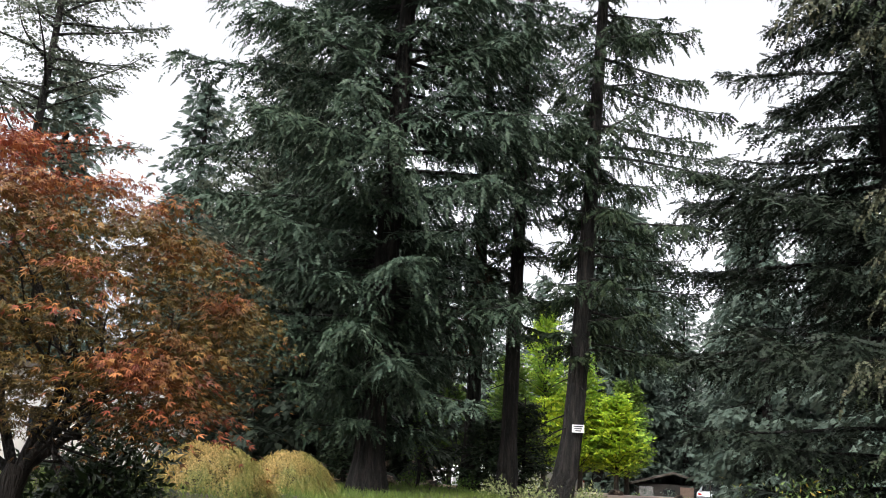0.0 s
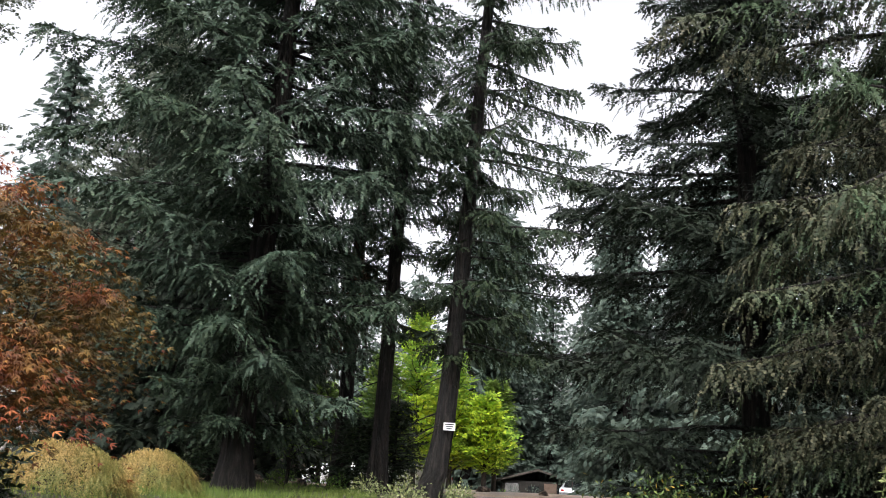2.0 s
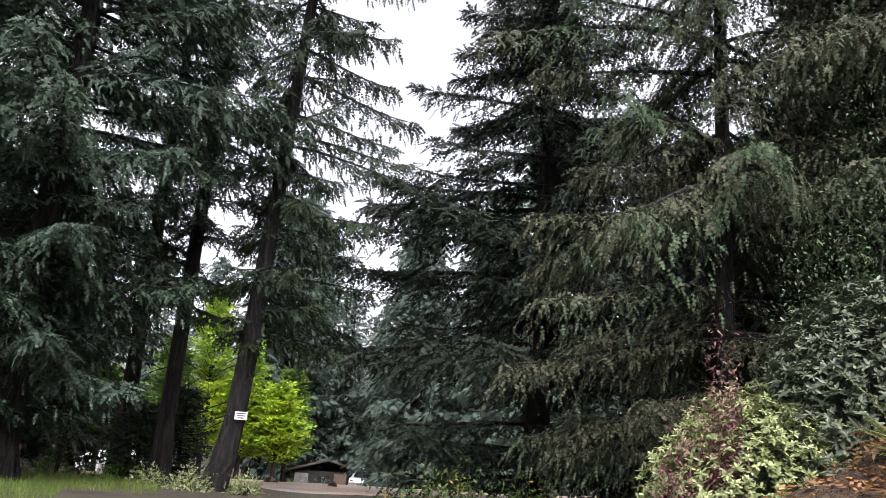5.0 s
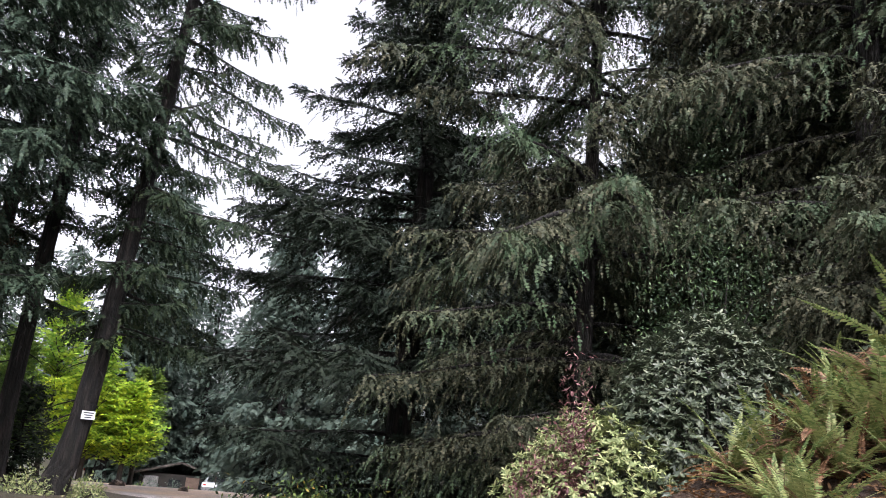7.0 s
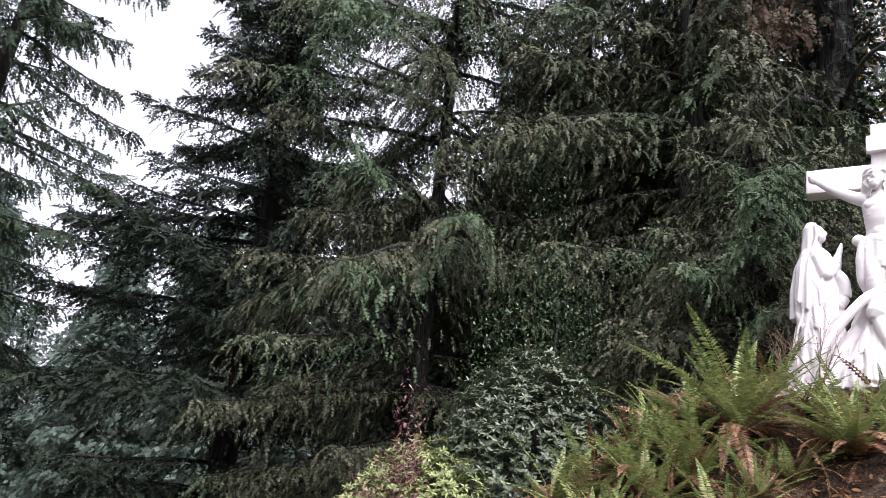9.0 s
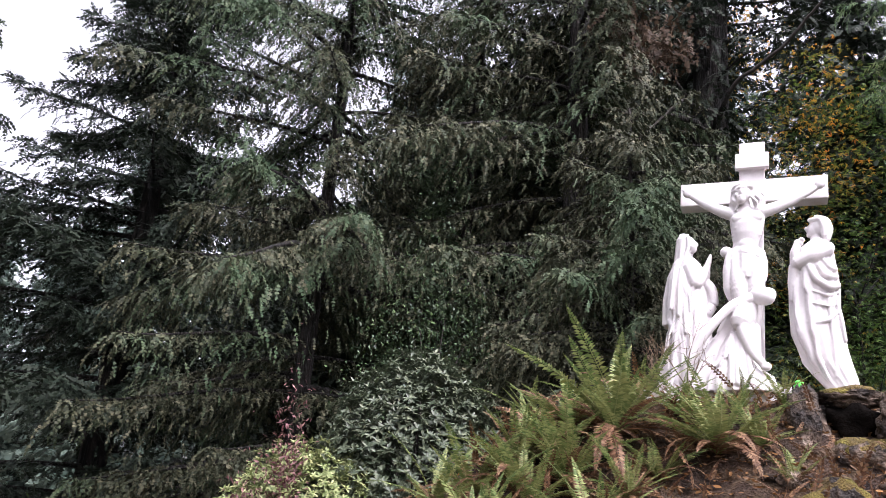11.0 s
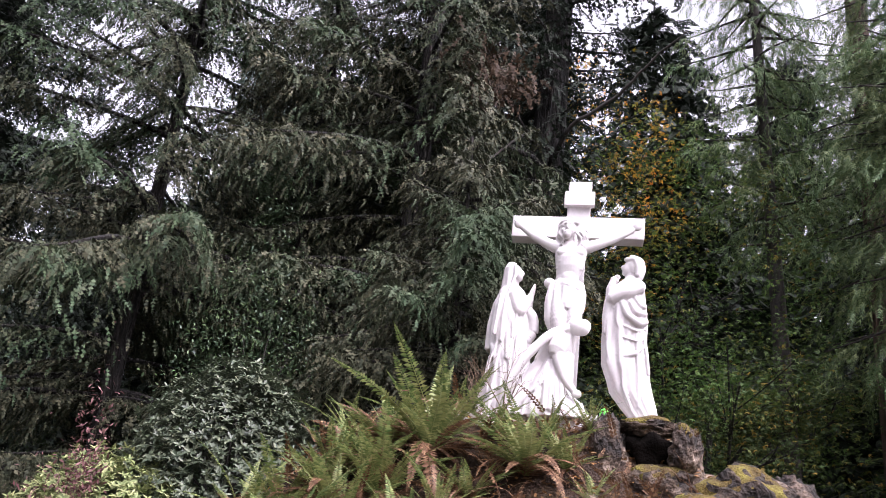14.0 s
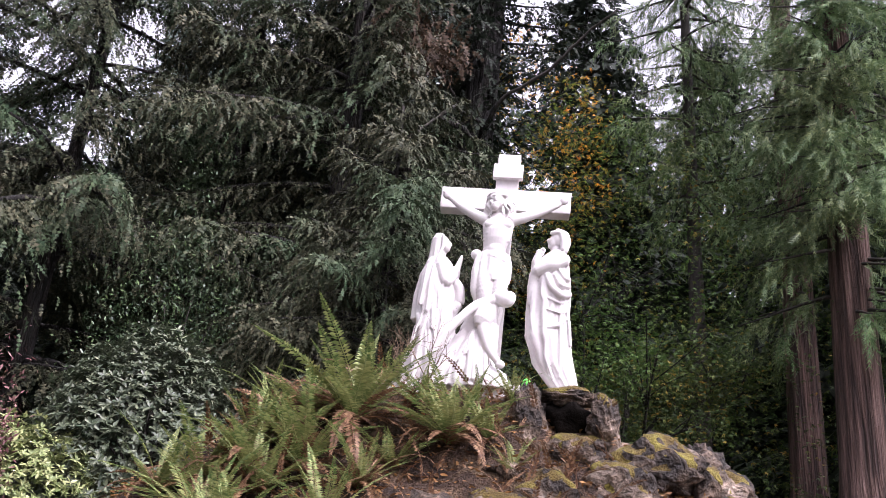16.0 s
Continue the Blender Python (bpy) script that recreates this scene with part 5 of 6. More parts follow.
def cloaked_man():
    p = [loft([(-0.14, 0.17, 0, 0.15, 0.15, 0.05, 0.2), (0.02, 0.145, 0, 0.13, 0.15, 0.06, 0.4), (0.14, 0.082, 0, 0.165, 0.16, 0.07, 0.7), (0.26, 0.02, 0, 0.195, 0.17, 0.07, 1.0), (0.54, -0.045, 0, 0.215, 0.18, 0.06, 1.5),
                (0.77, -0.055, 0, 0.205, 0.175, 0.06, 1.9), (0.95, -0.045, 0, 0.21, 0.18, 0.05, 2.2), (1.12, -0.045, 0, 0.205, 0.175, 0.05, 2.5), (1.27, -0.03, 0, 0.185, 0.16, 0.03, 2.8), (1.38, 0.0, 0, 0.15, 0.13, 0.02, 3.0), (1.47, 0.03, 0, 0.075, 0.075, 0, 0)], 72)]
    # head in profile, looking up to the cross, with waved hair down to the nape
    p.append(ball((0.045, -0.01, 1.6), (0.095, 0.085, 0.105), 0.2))
    p.append(ball((-0.01, -0.015, 1.57), (0.062, 0.06, 0.08), 0.3))
    p.append(ball((-0.068, -0.015, 1.585), (0.022, 0.016, 0.026)))
    p.append(ball((-0.05, -0.015, 1.52), (0.025, 0.03, 0.025)))
    p.append(limb([(0.01, 0, 1.42), (0.01, -0.01, 1.52)], [0.06, 0.05]))
    p.append(limb([(0.02, -0.02, 1.7), (0.11, -0.03, 1.66), (0.13, -0.02, 1.57), (0.1, -0.02, 1.47)], [0.03, 0.035, 0.04, 0.035]))
    p.append(limb([(0.05, -0.09, 1.66), (0.08, -0.085, 1.57), (0.075, -0.08, 1.48)], [0.025, 0.03, 0.025]))
    p.append(limb([(-0.04, -0.05, 1.66), (0.04, -0.09, 1.66)], [0.025, 0.025]))
    # sleeve, raised forearm and clasped fingers
    p.append(limb([(0.09, -0.1, 1.35), (-0.04, -0.16, 1.27), (-0.19, -0.13, 1.2)], [0.08, 0.078, 0.065]))
    p.append(limb([(-0.19, -0.12, 1.2), (-0.2, -0.14, 1.3), (-0.17, -0.14, 1.38)], [0.055, 0.042, 0.035]))
    p.append(ball((-0.155, -0.14, 1.4), (0.045, 0.035, 0.035), 0.4))
    p.append(ball((-0.125, -0.15, 1.43), (0.03, 0.03, 0.022), 0.4))
    p.append(limb([(-0.2, -0.1, 1.18), (-0.23, -0.08, 1.02), (-0.24, -0.07, 0.86)], [0.055, 0.045, 0.025]))
    # the cloak's rolled hem and the creases that run from it
    p.append(limb([(-0.08, -0.16, 1.16), (-0.03, -0.19, 1.02), (0.08, -0.17, 0.94), (0.15, -0.08, 0.99)], [0.035, 0.035, 0.04, 0.04]))
    p.append(limb([(0.0, -0.17, 1.16), (0.06, -0.18, 1.05), (0.15, -0.1, 1.06)], [0.022, 0.028, 0.028]))
    p.append(limb([(0.03, -0.15, 1.24), (0.1, -0.14, 1.14), (0.15, -0.07, 1.15)], [0.018, 0.024, 0.024]))
    for k, (x, top, bottom) in enumerate([(-0.2, 0.9, 0.5), (-0.12, 1.1, 0.8), (-0.07, 0.5, 0.1), (0.06, 0.9, 0.12), (0.13, 0.88, 0.45)]):
        y = -0.17 * math.sqrt(max(0.1, 1 - ((x + 0.045) / 0.22) ** 2))
        p.append(limb([(x, y, top), (x - 0.02 + 0.012 * k, y - 0.012, (top + bottom) / 2), (x + 0.02 + 0.03 * (k % 3), y - 0.005, bottom)], [0.014, 0.02, 0.016]))
    for z0, z1 in ((0.6, 0.74),):
        p.append(limb([(-0.22, -0.05, z1), (-0.1, -0.16, z0), (0.05, -0.18, z0 + 0.03), (0.13, -0.12, z0 + 0.12)], [0.014, 0.02, 0.02, 0.012]))
    # cloth drawn across the body below the arm, and long creases down the skirt
    for k in range(3):
        z = 1.02 - 0.1 * k
        p.append(limb([(-0.2, -0.1, z + 0.12 - 0.06 * k), (-0.08, -0.176, z + 0.02 - 0.02 * k), (0.06, -0.18, z - 0.06), (0.16, -0.06, z)], [0.006, 0.01, 0.012, 0.01]))
    return carve("cloaked_statue", p, on_group(0.54, -0.15, 0.04), FACE, "white stone standing cloaked man with folded arms")


def kneeling_figure():
    p = [loft([(-0.08, -0.16, 0, 0.42, 0.27, 0.06, 0.2), (0.05, -0.15, 0, 0.38, 0.26, 0.08, 0.6), (0.25, -0.08, 0, 0.29, 0.23, 0.09, 1.2), (0.45, 0.0, 0, 0.215, 0.19, 0.07, 1.7), (0.6, 0.06, 0, 0.17, 0.155, 0.04, 2.2), (0.68, 0.09, 0, 0.1, 0.1, 0, 0)], 72)]
    p.append(limb([(-0.02, 0.0, 0.5), (0.08, -0.03, 0.72), (0.14, -0.05, 0.82)], [0.16, 0.15, 0.1]))
    p.append(limb([(0.15, -0.06, 0.86), (0.22, -0.08, 0.9)], [0.07, 0.07]))
    p.append(ball((0.27, -0.09, 0.9), (0.12, 0.095, 0.09), 0.35))
    p.append(ball((0.33, -0.07, 0.92), (0.07, 0.075, 0.075)))
    # long hair and shawl falling along the back
    p.append(limb([(0.15, -0.12, 0.88), (-0.02, -0.2, 0.78), (-0.25, -0.26, 0.5), (-0.42, -0.27, 0.2), (-0.47, -0.25, -0.02)], [0.05, 0.045, 0.05, 0.045, 0.04]))
    # arms reaching down
    p.append(limb([(0.1, -0.16, 0.76), (0.08, -0.24, 0.52), (0.15, -0.26, 0.3), (0.24, -0.27, 0.18)], [0.075, 0.062, 0.05, 0.035]))
    p.append(limb([(0.1, -0.17, 0.7), (0.06, -0.22, 0.6)], [0.1, 0.095]))
    p.append(ball((0.27, -0.27, 0.15), (0.05, 0.04, 0.045)))
    p.append(loft([(-0.08, 0.12, -0.16, 0.24, 0.14, 0.09, 0.5), (0.08, 0.15, -0.16, 0.17, 0.11, 0.08, 1.0), (0.14, 0.16, -0.16, 0.08, 0.06, 0, 0)], 72))
    for k in range(4):
        p.append(limb([(-0.02 + 0.04 * k, -0.2, 0.5), (-0.03 + 0.05 * k, -0.26, 0.25), (-0.04 + 0.06 * k, -0.28, -0.02)], [0.02, 0.028, 0.03]))
    p += creases(29, 16, (-0.2, 0.16), (0.0, 0.5), 0.25, 0.4, 0.12)
    p = [(v * np.array([0.95, 0.9, 0.92]), f) for v, f in p]
    return carve("kneeling_statue", p, on_group(-0.22, -0.42, 0.03), FACE, "white stone kneeling figure bowed at the foot of the cross")


cross()
veiled_woman()
cloaked_man()
kneeling_figure()

# thin plinth slabs under the figures
for ac, bk, sx, sy in [(-0.5, -0.2, 1.15, 0.75), (0.5, -0.12, 0.6, 0.55)]:
    bm = bmesh.new()
    bmesh.ops.create_cube(bm, size=1.0)
    bmesh.ops.scale(bm, vec=(sx, sy, 0.14), verts=bm.verts)
    bmesh.ops.bevel(bm, geom=bm.edges[:], offset=0.02, segments=2, affect="EDGES")
    ob = part("plinth_slab", bm, MARBLE)
    ob.matrix_basis = pose(*on_group(ac, bk, -0.1), 0, 0, FACE)
    tagged(ob, "thin white stone slab under the statues", "plinth", "plinth slabs")

# craggy rocks of the knoll: place, half-axes, turn, moss
for k, (x, y, z, ax, turn, mossy) in enumerate([
        (6.88, 1.74, 2.7, (0.17, 0.15, 0.36), 20, False), (6.9, 1.32, 2.45, (0.3, 0.24, 0.2), 50, True), (7.3, 1.17, 2.72, (0.15, 0.13, 0.3), 15, True),
        (7.1, 0.72, 2.36, (0.36, 0.4, 0.3), 0, True), (6.78, 0.95, 2.12, (0.34, 0.36, 0.28), 80, True), (7.2, 0.3, 2.15, (0.32, 0.32, 0.32), 140, True),
        (6.5, 1.45, 2.05, (0.32, 0.32, 0.24), 35, True), (5.85, 2.15, 1.8, (0.3, 0.3, 0.24), 10, False), (6.4, 1.0, 1.75, (0.4, 0.4, 0.34), 60, False),
        (7.7, 1.45, 2.98, (0.3, 0.24, 0.14), 30, False), (7.75, 0.45, 2.3, (0.34, 0.34, 0.36), 30, False), (6.1, 1.75, 1.85, (0.3, 0.3, 0.26), 95, True), (5.5, 2.6, 1.55, (0.3, 0.3, 0.25), 95, False), (7.45, 1.75, 2.95, (0.3, 0.24, 0.16), 5, False), (7.02, 1.42, 2.99, (0.2, 0.26, 0.075), 15, True), (6.9, 1.12, 2.78, (0.12, 0.12, 0.2), 60, True)]):
    rock((x, y, z), ax, 200 + k, "craggy dark volcanic rock with yellow moss on top" if mossy else "craggy dark volcanic rock of the knoll", turn, mossy)
small = random.Random(77)
for k in range(34):
    x, y = small.uniform(5.6, 7.6), small.uniform(0.0, 2.0)
    s = small.uniform(0.07, 0.19)
    if math.hypot(x - 6.85, y - 1.41) < 0.42:
        continue
    rock((x, y, knoll(x, y) + s * 0.25), (s, s * small.uniform(0.7, 1.2), s * small.uniform(0.5, 0.9)), 700 + k, "small dark craggy stone on the knoll", small.uniform(0, 360), k % 3 == 0, 0.3, 2)
# the dark hollow between the rocks: its shade, put in as a black lump
bm = bmesh.new()
bmesh.ops.create_icosphere(bm, subdivisions=3, radius=1.0)
bmesh.ops.scale(bm, vec=(0.13, 0.2, 0.17), verts=bm.verts)
for v in bm.verts:
    v.co *= 1 + 0.55 * noise.noise(v.co * 9) + 0.3 * noise.noise(v.co * 24)
tagged(part("rock", bm, HOLLOW_SHADE, smooth=True), "black lump for the shade in the hollow below the statue", "rock", "rockery rocks").matrix_basis = pose(6.98, 1.44, 2.8)


# ---- ferns ----
def frond_shape(length, arch, seed, pairs=48):
    """One fern frond: an arching midrib with two rows of narrow pinnae."""
    r = np.random.default_rng(seed)
    s = np.linspace(0, 1, pairs + 1)
    ang = np.cumsum(np.full(pairs + 1, arch / pairs))
    step = length / pairs
    x = np.concatenate([[0], np.cumsum(np.cos(1.4 - ang[1:]) * step)])
    z = np.concatenate([[0], np.cumsum(np.sin(1.4 - ang[1:]) * step)])
    mid = np.stack([x, 0.03 * length * np.sin(s * 4 + seed), z], -1)
    mv, mf = tube(mid[::3], np.interp(s[::3], [0, 1], [0.006, 0.0015]), 3)
    pv, pf = [], []
    for i in range(3, pairs):
        w = length * 0.088 * math.sin(math.pi * min(1, 0.3 + 0.72 * s[i])) ** 0.7 + 0.004
        tang = unit(mid[i + 1] - mid[i])
        for sg in (-1, 1):
            d = unit(np.array([tang[0] * 0.4, sg * 1.0, tang[2] * 0.4 - 0.2 + r.normal(0, 0.12)]))
            b = mid[i]
            n = len(pv)
            wd = tang * step * 0.55
            pv += [b - wd * 0.6, b + d * w * 0.4 + wd, b + d * w, b + d * w * 0.35 - wd]
            pf += [(n, n + 1, n + 2), (n, n + 2, n + 3)] if sg < 0 else [(n, n + 2, n + 1), (n, n + 3, n + 2)]
    return joined([(mv, mf), (np.array(pv), np.array(pf))])


FRONDS = [raw_mesh("frond", *frond_shape(0.64 + 0.1 * k, 0.25 + 0.16 * k, 300 + k)) for k in range(5)]
DRY = [raw_mesh("dry_frond", *frond_shape(0.55 + 0.12 * k, 1.0 + 0.5 * k, 310 + k, 36)) for k in range(3)]
for me in FRONDS:
    me.materials.append(FERN)
for me in DRY:
    me.materials.append(FERN_DEAD)


def fern(x, y, z, size, count, dry, seed):
    r = random.Random(seed)
    root = thing("fern", (x, y, z), "sword fern with upright green fronds and brown withered ones", "fern", "ferns on the knoll")
    for k in range(count):
        a = k * 137.5 + r.uniform(-20, 20)
        o = part("frond", r.choice(FRONDS), None, root)
        s = size * r.uniform(0.75, 1.15)
        o.matrix_basis = pose(0, 0, 0, r.uniform(-12, 12), r.uniform(-4, 46), a) @ Matrix.Diagonal((s, s, s, 1))
    for k in range(int(dry * 2.2)):
        o = part("dry_frond", r.choice(DRY), None, root, "withered brown frond")
        s = size * r.uniform(0.8, 1.15)
        o.matrix_basis = pose(0, 0, 0, r.uniform(-20, 20), r.uniform(10, 60), k * 97.0 + r.uniform(0, 60)) @ Matrix.Diagonal((s, s, s, 1))


for k, (x, y, dz, size, n, dry) in enumerate([
        (6.2, 3.08, 0.06, 1.15, 34, 12), (6.28, 3.5, 0.05, 0.8, 20, 9), (6.42, 2.3, 0.05, 0.9, 32, 7), (6.6, 2.02, 0.03, 0.55, 14, 5), (5.83, 3.76, 0.04, 0.8, 22, 9),
        (5.7, 3.25, 0.04, 0.85, 24, 7), (5.35, 3.9, 0.03, 0.75, 18, 8), (5.75, 2.75, 0.0, 0.6, 14, 10), (5.15, 4.1, 0.02, 0.7, 16, 6), (5.4, 3.4, 0.03, 0.8, 18, 7), (6.35, 1.72, 0.0, 0.42, 10, 6),
        (6.85, 2.25, 0.0, 0.5, 14, 6), (6.75, 2.75, 0.0, 0.55, 14, 7), (6.98, 1.95, 0.0, 0.45, 12, 3), (6.95, 3.2, 0.0, 0.5, 12, 5), (4.9, 3.5, 0.03, 0.85, 20, 6), (5.2, 2.7, 0.03, 0.8, 18, 8), (4.6, 3.1, 0.03, 0.85, 18, 6), (5.95, 3.45, 0.03, 0.75, 18, 8), (5.55, 3.65, 0.03, 0.8, 18, 7), (6.1, 2.65, 0.0, 0.6, 16, 8), (6.3, 4.0, 0.0, 0.55, 12, 6)]):
    fern(x, y, knoll(x, y) + dz, size, n, dry, 400 + k)


# ---- leaf litter, twigs and grass ----
def scattered(name, label, category, pts, shape, mat, size, tilt=0.4, up=False, seed=1):
    r = np.random.default_rng(seed)
    n = len(pts)
    D = r.normal(0, 1, (n, 3)) * np.array([1, 1, 0.3])
    N = np.array([0, 0, 1.0]) + r.normal(0, tilt, (n, 3))
    if up:
        D = np.array([0, 0, 1.0]) + r.normal(0, 0.35, (n, 3))
        N = r.normal(0, 1, (n, 3))
    tagged(part(name, strewn(shape, pts, D, N, size * r.uniform(0.6, 1.3, n)), mat), label, category, kind="stuff")


pts = np.stack([rng.uniform(4.4, 8.2, 13000), rng.uniform(-0.3, 5.0, 13000)], -1)
pts = np.array([(x, y, knoll(x, y) + 0.03) for x, y in pts])
scattered("fallen_leaves", "brown and orange fallen leaves on the knoll", "leaf litter", pts, OVAL, LITTER, 0.055, 0.6, seed=501)
pts = np.stack([rng.uniform(5.2, 7.0, 260), rng.uniform(0.9, 4.2, 260)], -1)
pts = np.array([(x, y, knoll(x, y) + 0.05) for x, y in pts])
scattered("withered_fronds", "brown withered fern fronds lying on the knoll", "leaf litter", pts, frond_shape(1.0, 1.0, 330, 14), FERN_DEAD, 0.36, 0.5, seed=503)
BLADE = (np.array([(0, 0.03, 0), (0, -0.03, 0), (0.5, 0.02, 0.06), (0.55, -0.02, 0.06), (1, 0, 0.25)], float), np.array([(0, 1, 2), (1, 3, 2), (2, 3, 4)], int))
gx, gy = rng.uniform(-8, 1.5, 26000), rng.uniform(9.5, 24.5, 26000)
k = (gx < -0.5) | (gy > 19)
gx, gy = gx[k], gy[k]
scattered("grass", "bright green lawn and ground cover on the bank", "grass", np.stack([gx, gy, ground_z(gx, gy) + 0.0], -1), BLADE, GRASS, 0.16, up=True, seed=502)


def bare_twigs(at, seed, count, label):
    r = np.random.default_rng(seed)
    limbs, tips = [], []
    for k in range(count):
        limb_tree(r, (0, 0, 0), unit(np.array([r.normal(0, 0.5), r.normal(0, 0.4), 1.0])), r.uniform(0.25, 0.45), 0.006, 2, limbs, tips, 0.5, 0.1, 5)
    root = thing("dry_weed", at, label, "weed")
    part("branchwork", joined(limbs), TWIG, root)


bare_twigs(tuple(on_group(-0.95, -0.45, 0.0)), 511, 5, "leafless dry weed before the veiled statue")
bare_twigs(tuple(on_group(-0.62, -0.7, -0.05)), 512, 4, "leafless dry weed before the veiled statue")


# ---- sign on the leaning fir ----
def tree_sign():
    root = thing("tree_sign", (3.31, 21.44, 2.36), "small white sign with three dark lines nailed to a fir trunk", "sign", turn=-8)
    bm = bmesh.new()
    bmesh.ops.create_cube(bm, size=1.0)
    bmesh.ops.scale(bm, vec=(0.31, 0.012, 0.2), verts=bm.verts)
    bmesh.ops.bevel(bm, geom=bm.edges[:], offset=0.003, segments=1, affect="EDGES")
    part("plate", bm, SIGN_WHITE, root)
    for k, w in enumerate((0.23, 0.19, 0.15)):
        bm = bmesh.new()
        bmesh.ops.create_cube(bm, size=1.0)
        bmesh.ops.scale(bm, vec=(w, 0.004, 0.026), verts=bm.verts)
        o = part("text_bar", bm, SIGN_DARK, root)
        o.location = (0, -0.008, 0.055 - 0.055 * k)


tree_sign()


# ---- car park: cars, fence, cabin, notice board, building ----
def slab(size, at=(0, 0, 0), bevel=0.0):
    bm = bmesh.new()
    bmesh.ops.create_cube(bm, size=1.0)
    bmesh.ops.scale(bm, vec=size, verts=bm.verts)
    if bevel:
        bmesh.ops.bevel(bm, geom=bm.edges[:], offset=bevel, segments=2, affect="EDGES")
    bmesh.ops.translate(bm, vec=at, verts=bm.verts)
    return bm


def car(paint, label):
    root = thing("car", (0, 0, 0), label, "car", "parked cars")
    prof = [(-2.15, 0.35), (-2.2, 0.7), (-2.05, 0.95), (-1.5, 1.02), (-0.85, 1.42), (0.7, 1.45), (1.35, 1.02), (2.1, 0.88), (2.2, 0.6), (2.15, 0.35)]
    bm = bmesh.new()
    rows = []
    for y, sx in ((-0.85, 0.97), (-0.78, 1.0), (0.78, 1.0), (0.85, 0.97)):
        rows.append([bm.verts.new((x * sx, y * (0.82 if z > 1.1 else 1), 0.35 + (z - 0.35) * (1 if abs(y) < 0.8 else 0.97))) for x, z in prof])
    for a, b in zip(rows, rows[1:]):
        for i in range(len(prof)):
            j = (i + 1) % len(prof)
            bm.faces.new((a[i], a[j], b[j], b[i]))
    bm.faces.new(rows[0][::-1])
    bm.faces.new(rows[-1])
    bmesh.ops.recalc_face_normals(bm, faces=bm.faces)
    part("body", bm, paint, root)
    for y in (-1, 1):
        part("side_window", slab((1.9, 0.03, 0.3), (-0.05, y * 0.72, 1.2), 0.01), GLASS_DARK, root)
        for x in (-1.35, 1.35):
            bm = bmesh.new()
            bmesh.ops.create_cone(bm, cap_ends=True, segments=20, radius1=0.32, radius2=0.32, depth=0.22)
            bmesh.ops.rotate(bm, matrix=Matrix.Rotation(math.pi / 2, 3, "X"), verts=bm.verts)
            bmesh.ops.bevel(bm, geom=[e for e in bm.edges if not e.is_manifold or e.calc_face_angle(0) > 1], offset=0.03, segments=2, affect="EDGES")
            w = part("wheel", bm, RUBBER, root)
            w.location = (x, y * 0.78, 0.32)
            bm = bmesh.new()
            bmesh.ops.create_cone(bm, cap_ends=True, segments=16, radius1=0.2, radius2=0.18, depth=0.03)
            bmesh.ops.rotate(bm, matrix=Matrix.Rotation(math.pi / 2, 3, "X"), verts=bm.verts)
            part("rim", bm, METAL_GREY, w).location = (0, y * 0.115, 0)
    for x, n in ((1.08, "windscreen"), (-1.22, "rear_window")):
        bm = slab((0.78, 1.25, 0.02), bevel=0.008)
        o = part(n, bm, GLASS_DARK, root)
        o.matrix_basis = pose(x, 0, 1.235, 0, 34 if x > 0 else -32, 0)
    for y in (-0.62, 0.62):
        part("headlight", slab((0.06, 0.3, 0.12), (2.16, y, 0.72), 0.02), METAL_GREY, root)
        part("tail_light", slab((0.06, 0.25, 0.14), (-2.15, y, 0.8), 0.02), surface("red_lamp_plastic", [(0.3, (0.3, 0.01, 0.01)), (0.7, (0.4, 0.02, 0.02))], 5, 0.2), root)
    return root


first = car(CAR_WHITE, "white parked car in the car park")
for x, y, turn in [(0.8, 48.5, 10), (5.2, 45.6, 170), (2.6, 46.4, 185)]:
    copy_thing(first, pose(x, y, float(ground_z(x, y)) + 0.05, 0, 0, turn))
first.matrix_basis = pose(3.9, 46.0, float(ground_z(3.9, 46.0)) + 0.05, 0, 0, 178)
silver = car(CAR_SILVER, "silver parked pickup-sized car at the edge of the wood")
silver.matrix_basis = pose(18.7, 59.1, float(ground_z(18.7, 59.1)) + 0.05, 0, 0, 62)

fence = thing("fence", (-9.0, 50.5, -0.75), "brown board fence at the back of the car park", "fence")
board = None
for k in range(56):
    if board is None:
        bm = slab((0.17, 0.03, 1.75), (0, 0, 0.87), 0.006)
        board = bpy.data.meshes.new("board")
        bm.to_mesh(board)
        bm.free()
        board.materials.append(FENCE_WOOD)
    o = part("board", board, None, fence)
    o.location = (k * 0.185, 0.01 * (k % 2), -0.02 * (k % 3))
for z in (0.4, 1.4):
    part("rail", slab((10.4, 0.05, 0.1), (5.1, 0.06, z), 0.008), FENCE_WOOD, fence)


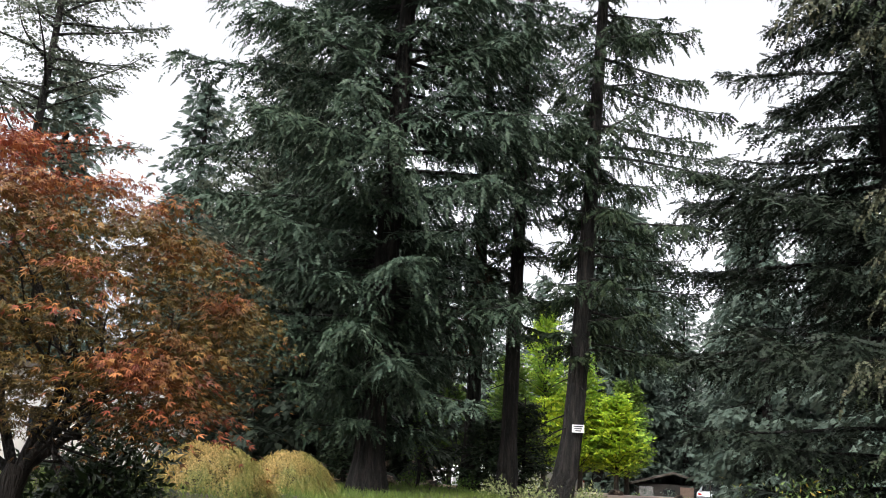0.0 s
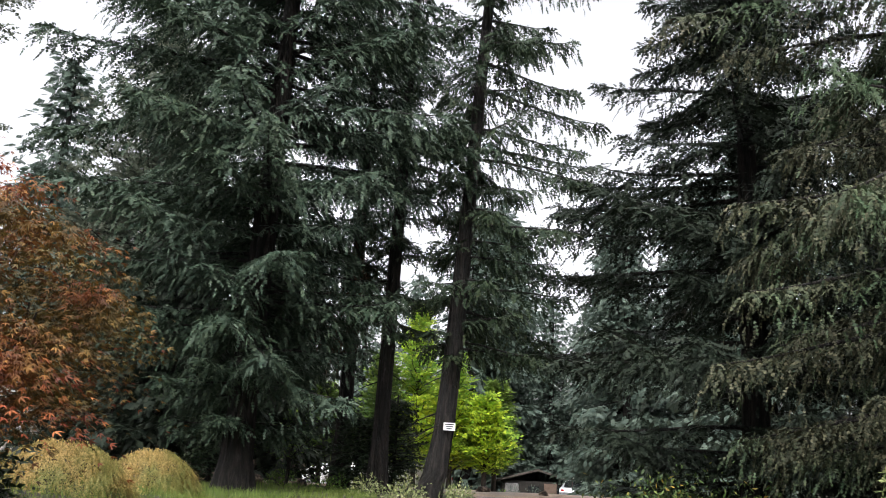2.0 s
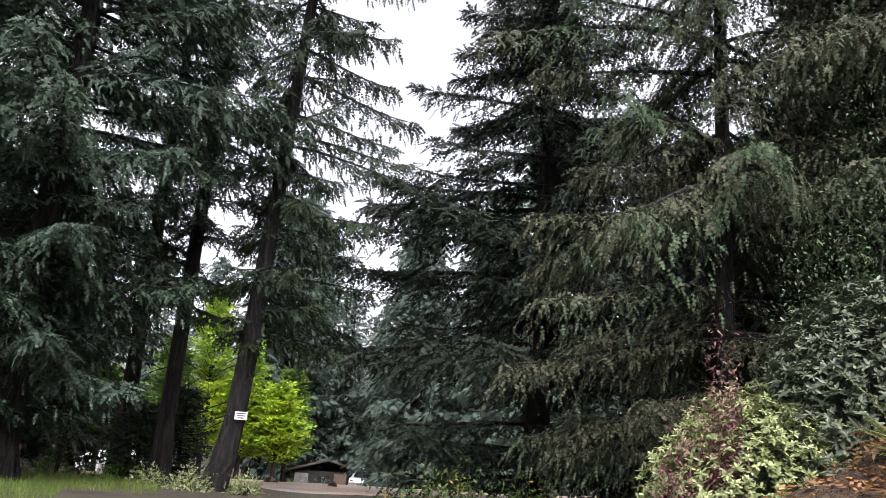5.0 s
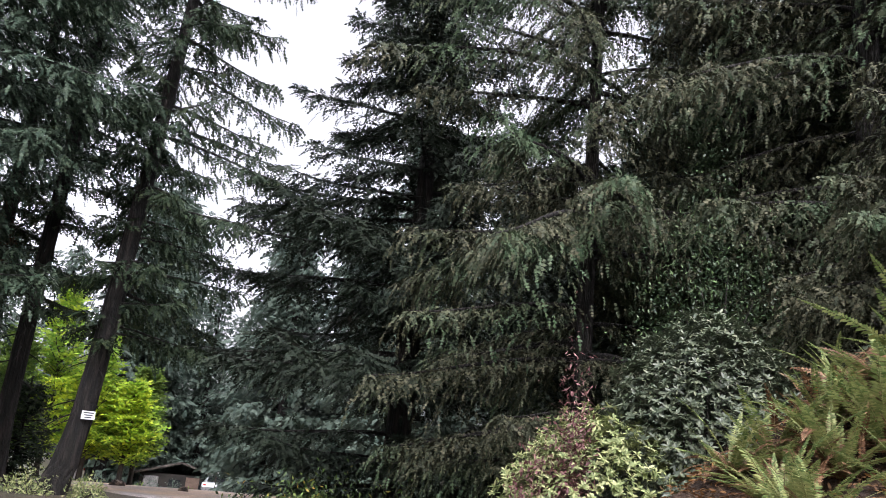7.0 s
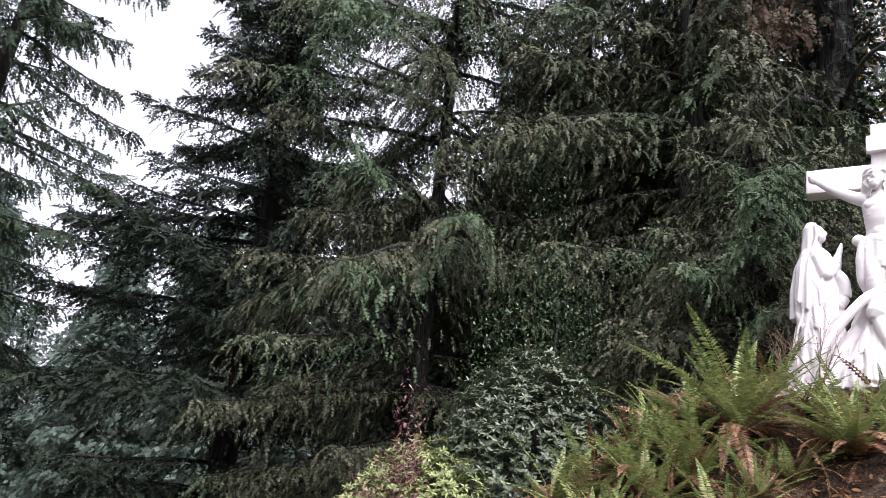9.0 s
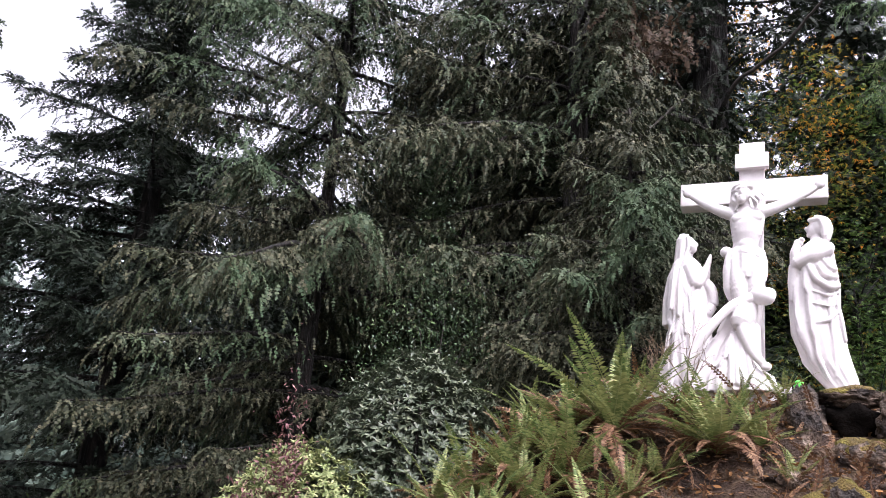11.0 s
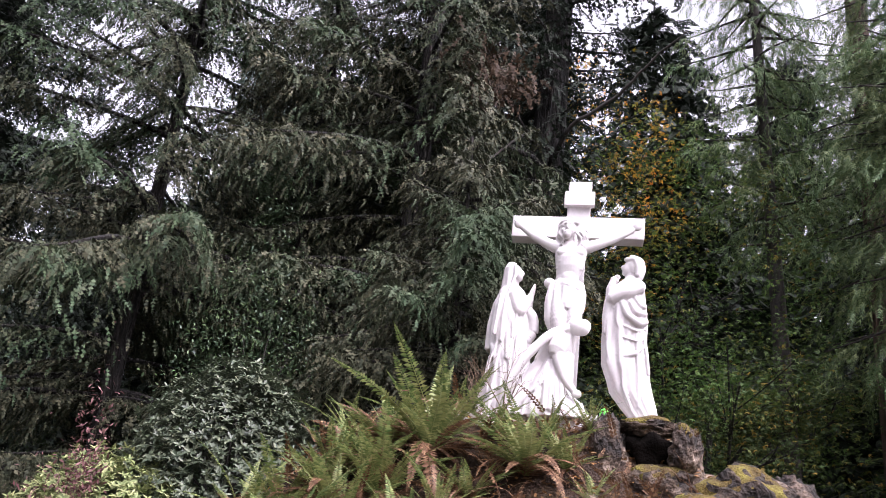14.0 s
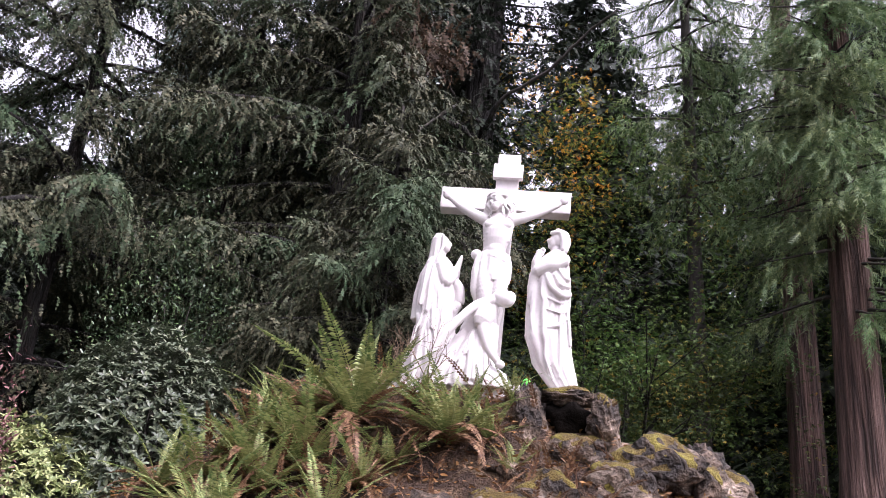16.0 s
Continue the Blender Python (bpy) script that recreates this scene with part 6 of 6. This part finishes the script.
def cabin():
    root = thing("cabin", (16.6, 62.5, -1.5), "low dark wooden cabin with a shingled gable roof and stone corner", "cabin", turn=-12)
    part("wall", slab((5.4, 4.0, 1.7), (0, 0, 0.85)), CABIN_WOOD, root)
    part("stone_corner", slab((1.0, 0.3, 1.5), (-1.9, -2.1, 0.75), 0.05), surface("grey_fieldstone", [(0.3, (0.12, 0.12, 0.115)), (0.7, (0.25, 0.24, 0.23))], 3, 0.9, 12, 0.05), root)
    for s in (-1, 1):
        o = part("roof", slab((3.5, 4.9, 0.14), bevel=0.02), ROOFING, root)
        o.matrix_basis = pose(s * 1.6, 0, 2.05, 0, s * 16, 0)
    for k in range(12):
        part("wall_board", slab((0.4, 0.04, 1.6), (-2.4 + k * 0.44, -2.03, 0.85), 0.01), CABIN_WOOD, root)
    for x in (-0.3, 1.4):
        w = part("window", slab((0.8, 0.06, 0.6), (x, -2.06, 1.05)), GLASS_DARK, root)
        part("window_frame", slab((0.9, 0.05, 0.08), (x, -2.08, 0.72)), ROOFING, root)


cabin()
board_root = thing("notice_board", (15.8, 55.8, -1.0), "tan notice board on two posts beside the cabin", "notice board", turn=-12)
part("panel", slab((0.85, 0.06, 0.75), (0, 0, 0.8), 0.01), TAN_BOARD, board_root)
for x in (-0.38, 0.38):
    part("post", slab((0.09, 0.09, 1.2), (x, 0.05, 0.6), 0.01), FENCE_WOOD, board_root)
pole_root = thing("sign_post", (17.2, 55.4, -1.0), "slim post with a small white sign", "sign")
part("post", slab((0.06, 0.06, 1.9), (0, 0, 0.95), 0.01), FENCE_WOOD, pole_root)
part("plate", slab((0.3, 0.03, 0.3), (0, -0.05, 1.75), 0.01), SIGN_WHITE, pole_root)


def building():
    root = thing("building", (-17.5, 40.0, 0.0), "cream building with dark windows behind the maple", "building", turn=12)
    part("wall", slab((10, 6, 4.2), (0, 0, 2.1)), WHITEWALL, root)
    part("roof", slab((10.8, 6.8, 0.3), (0, 0, 4.35), 0.05), ROOFING, root)
    for k in range(4):
        w = part("window", slab((1.1, 0.08, 1.3), (-3.6 + k * 2.4, -3.02, 1.9)), GLASS_DARK, root)
        part("frame", slab((1.25, 0.1, 0.1), (-3.6 + k * 2.4, -3.04, 1.2)), WHITEWALL, w)


building()
# boulders along the car park edge
for k, (x, y, s) in enumerate([(-1.9, 26.5, 0.35), (-1.2, 26.7, 0.28), (-2.6, 26.6, 0.3), (-0.5, 26.9, 0.25), (5.5, 27.6, 0.25), (7.5, 27.4, 0.2)]):
    rock((x, y, float(ground_z(x, y)) + 0.05), (s, s * 0.8, s * 0.7), 600 + k, "grey boulder at the edge of the car park", k * 50, False, 0.2)["group"] = "car park boulders"

# bright green patch by the cloaked statue, built as a made-up stake lamp
lamp = thing("floodlight", tuple(on_group(0.3, -0.52, 0.02)), "small bright green lump on a short black stake", "floodlight")
bm = bmesh.new()
bmesh.ops.create_uvsphere(bm, u_segments=16, v_segments=10, radius=0.075)
part("green_lump", bm, GREEN_PATCH, lamp, "bright green lump", smooth=True).scale = (1.2, 0.6, 0.8)
part("stake", slab((0.03, 0.03, 0.2), (0, 0.05, -0.1), 0.005), RUBBER, lamp)
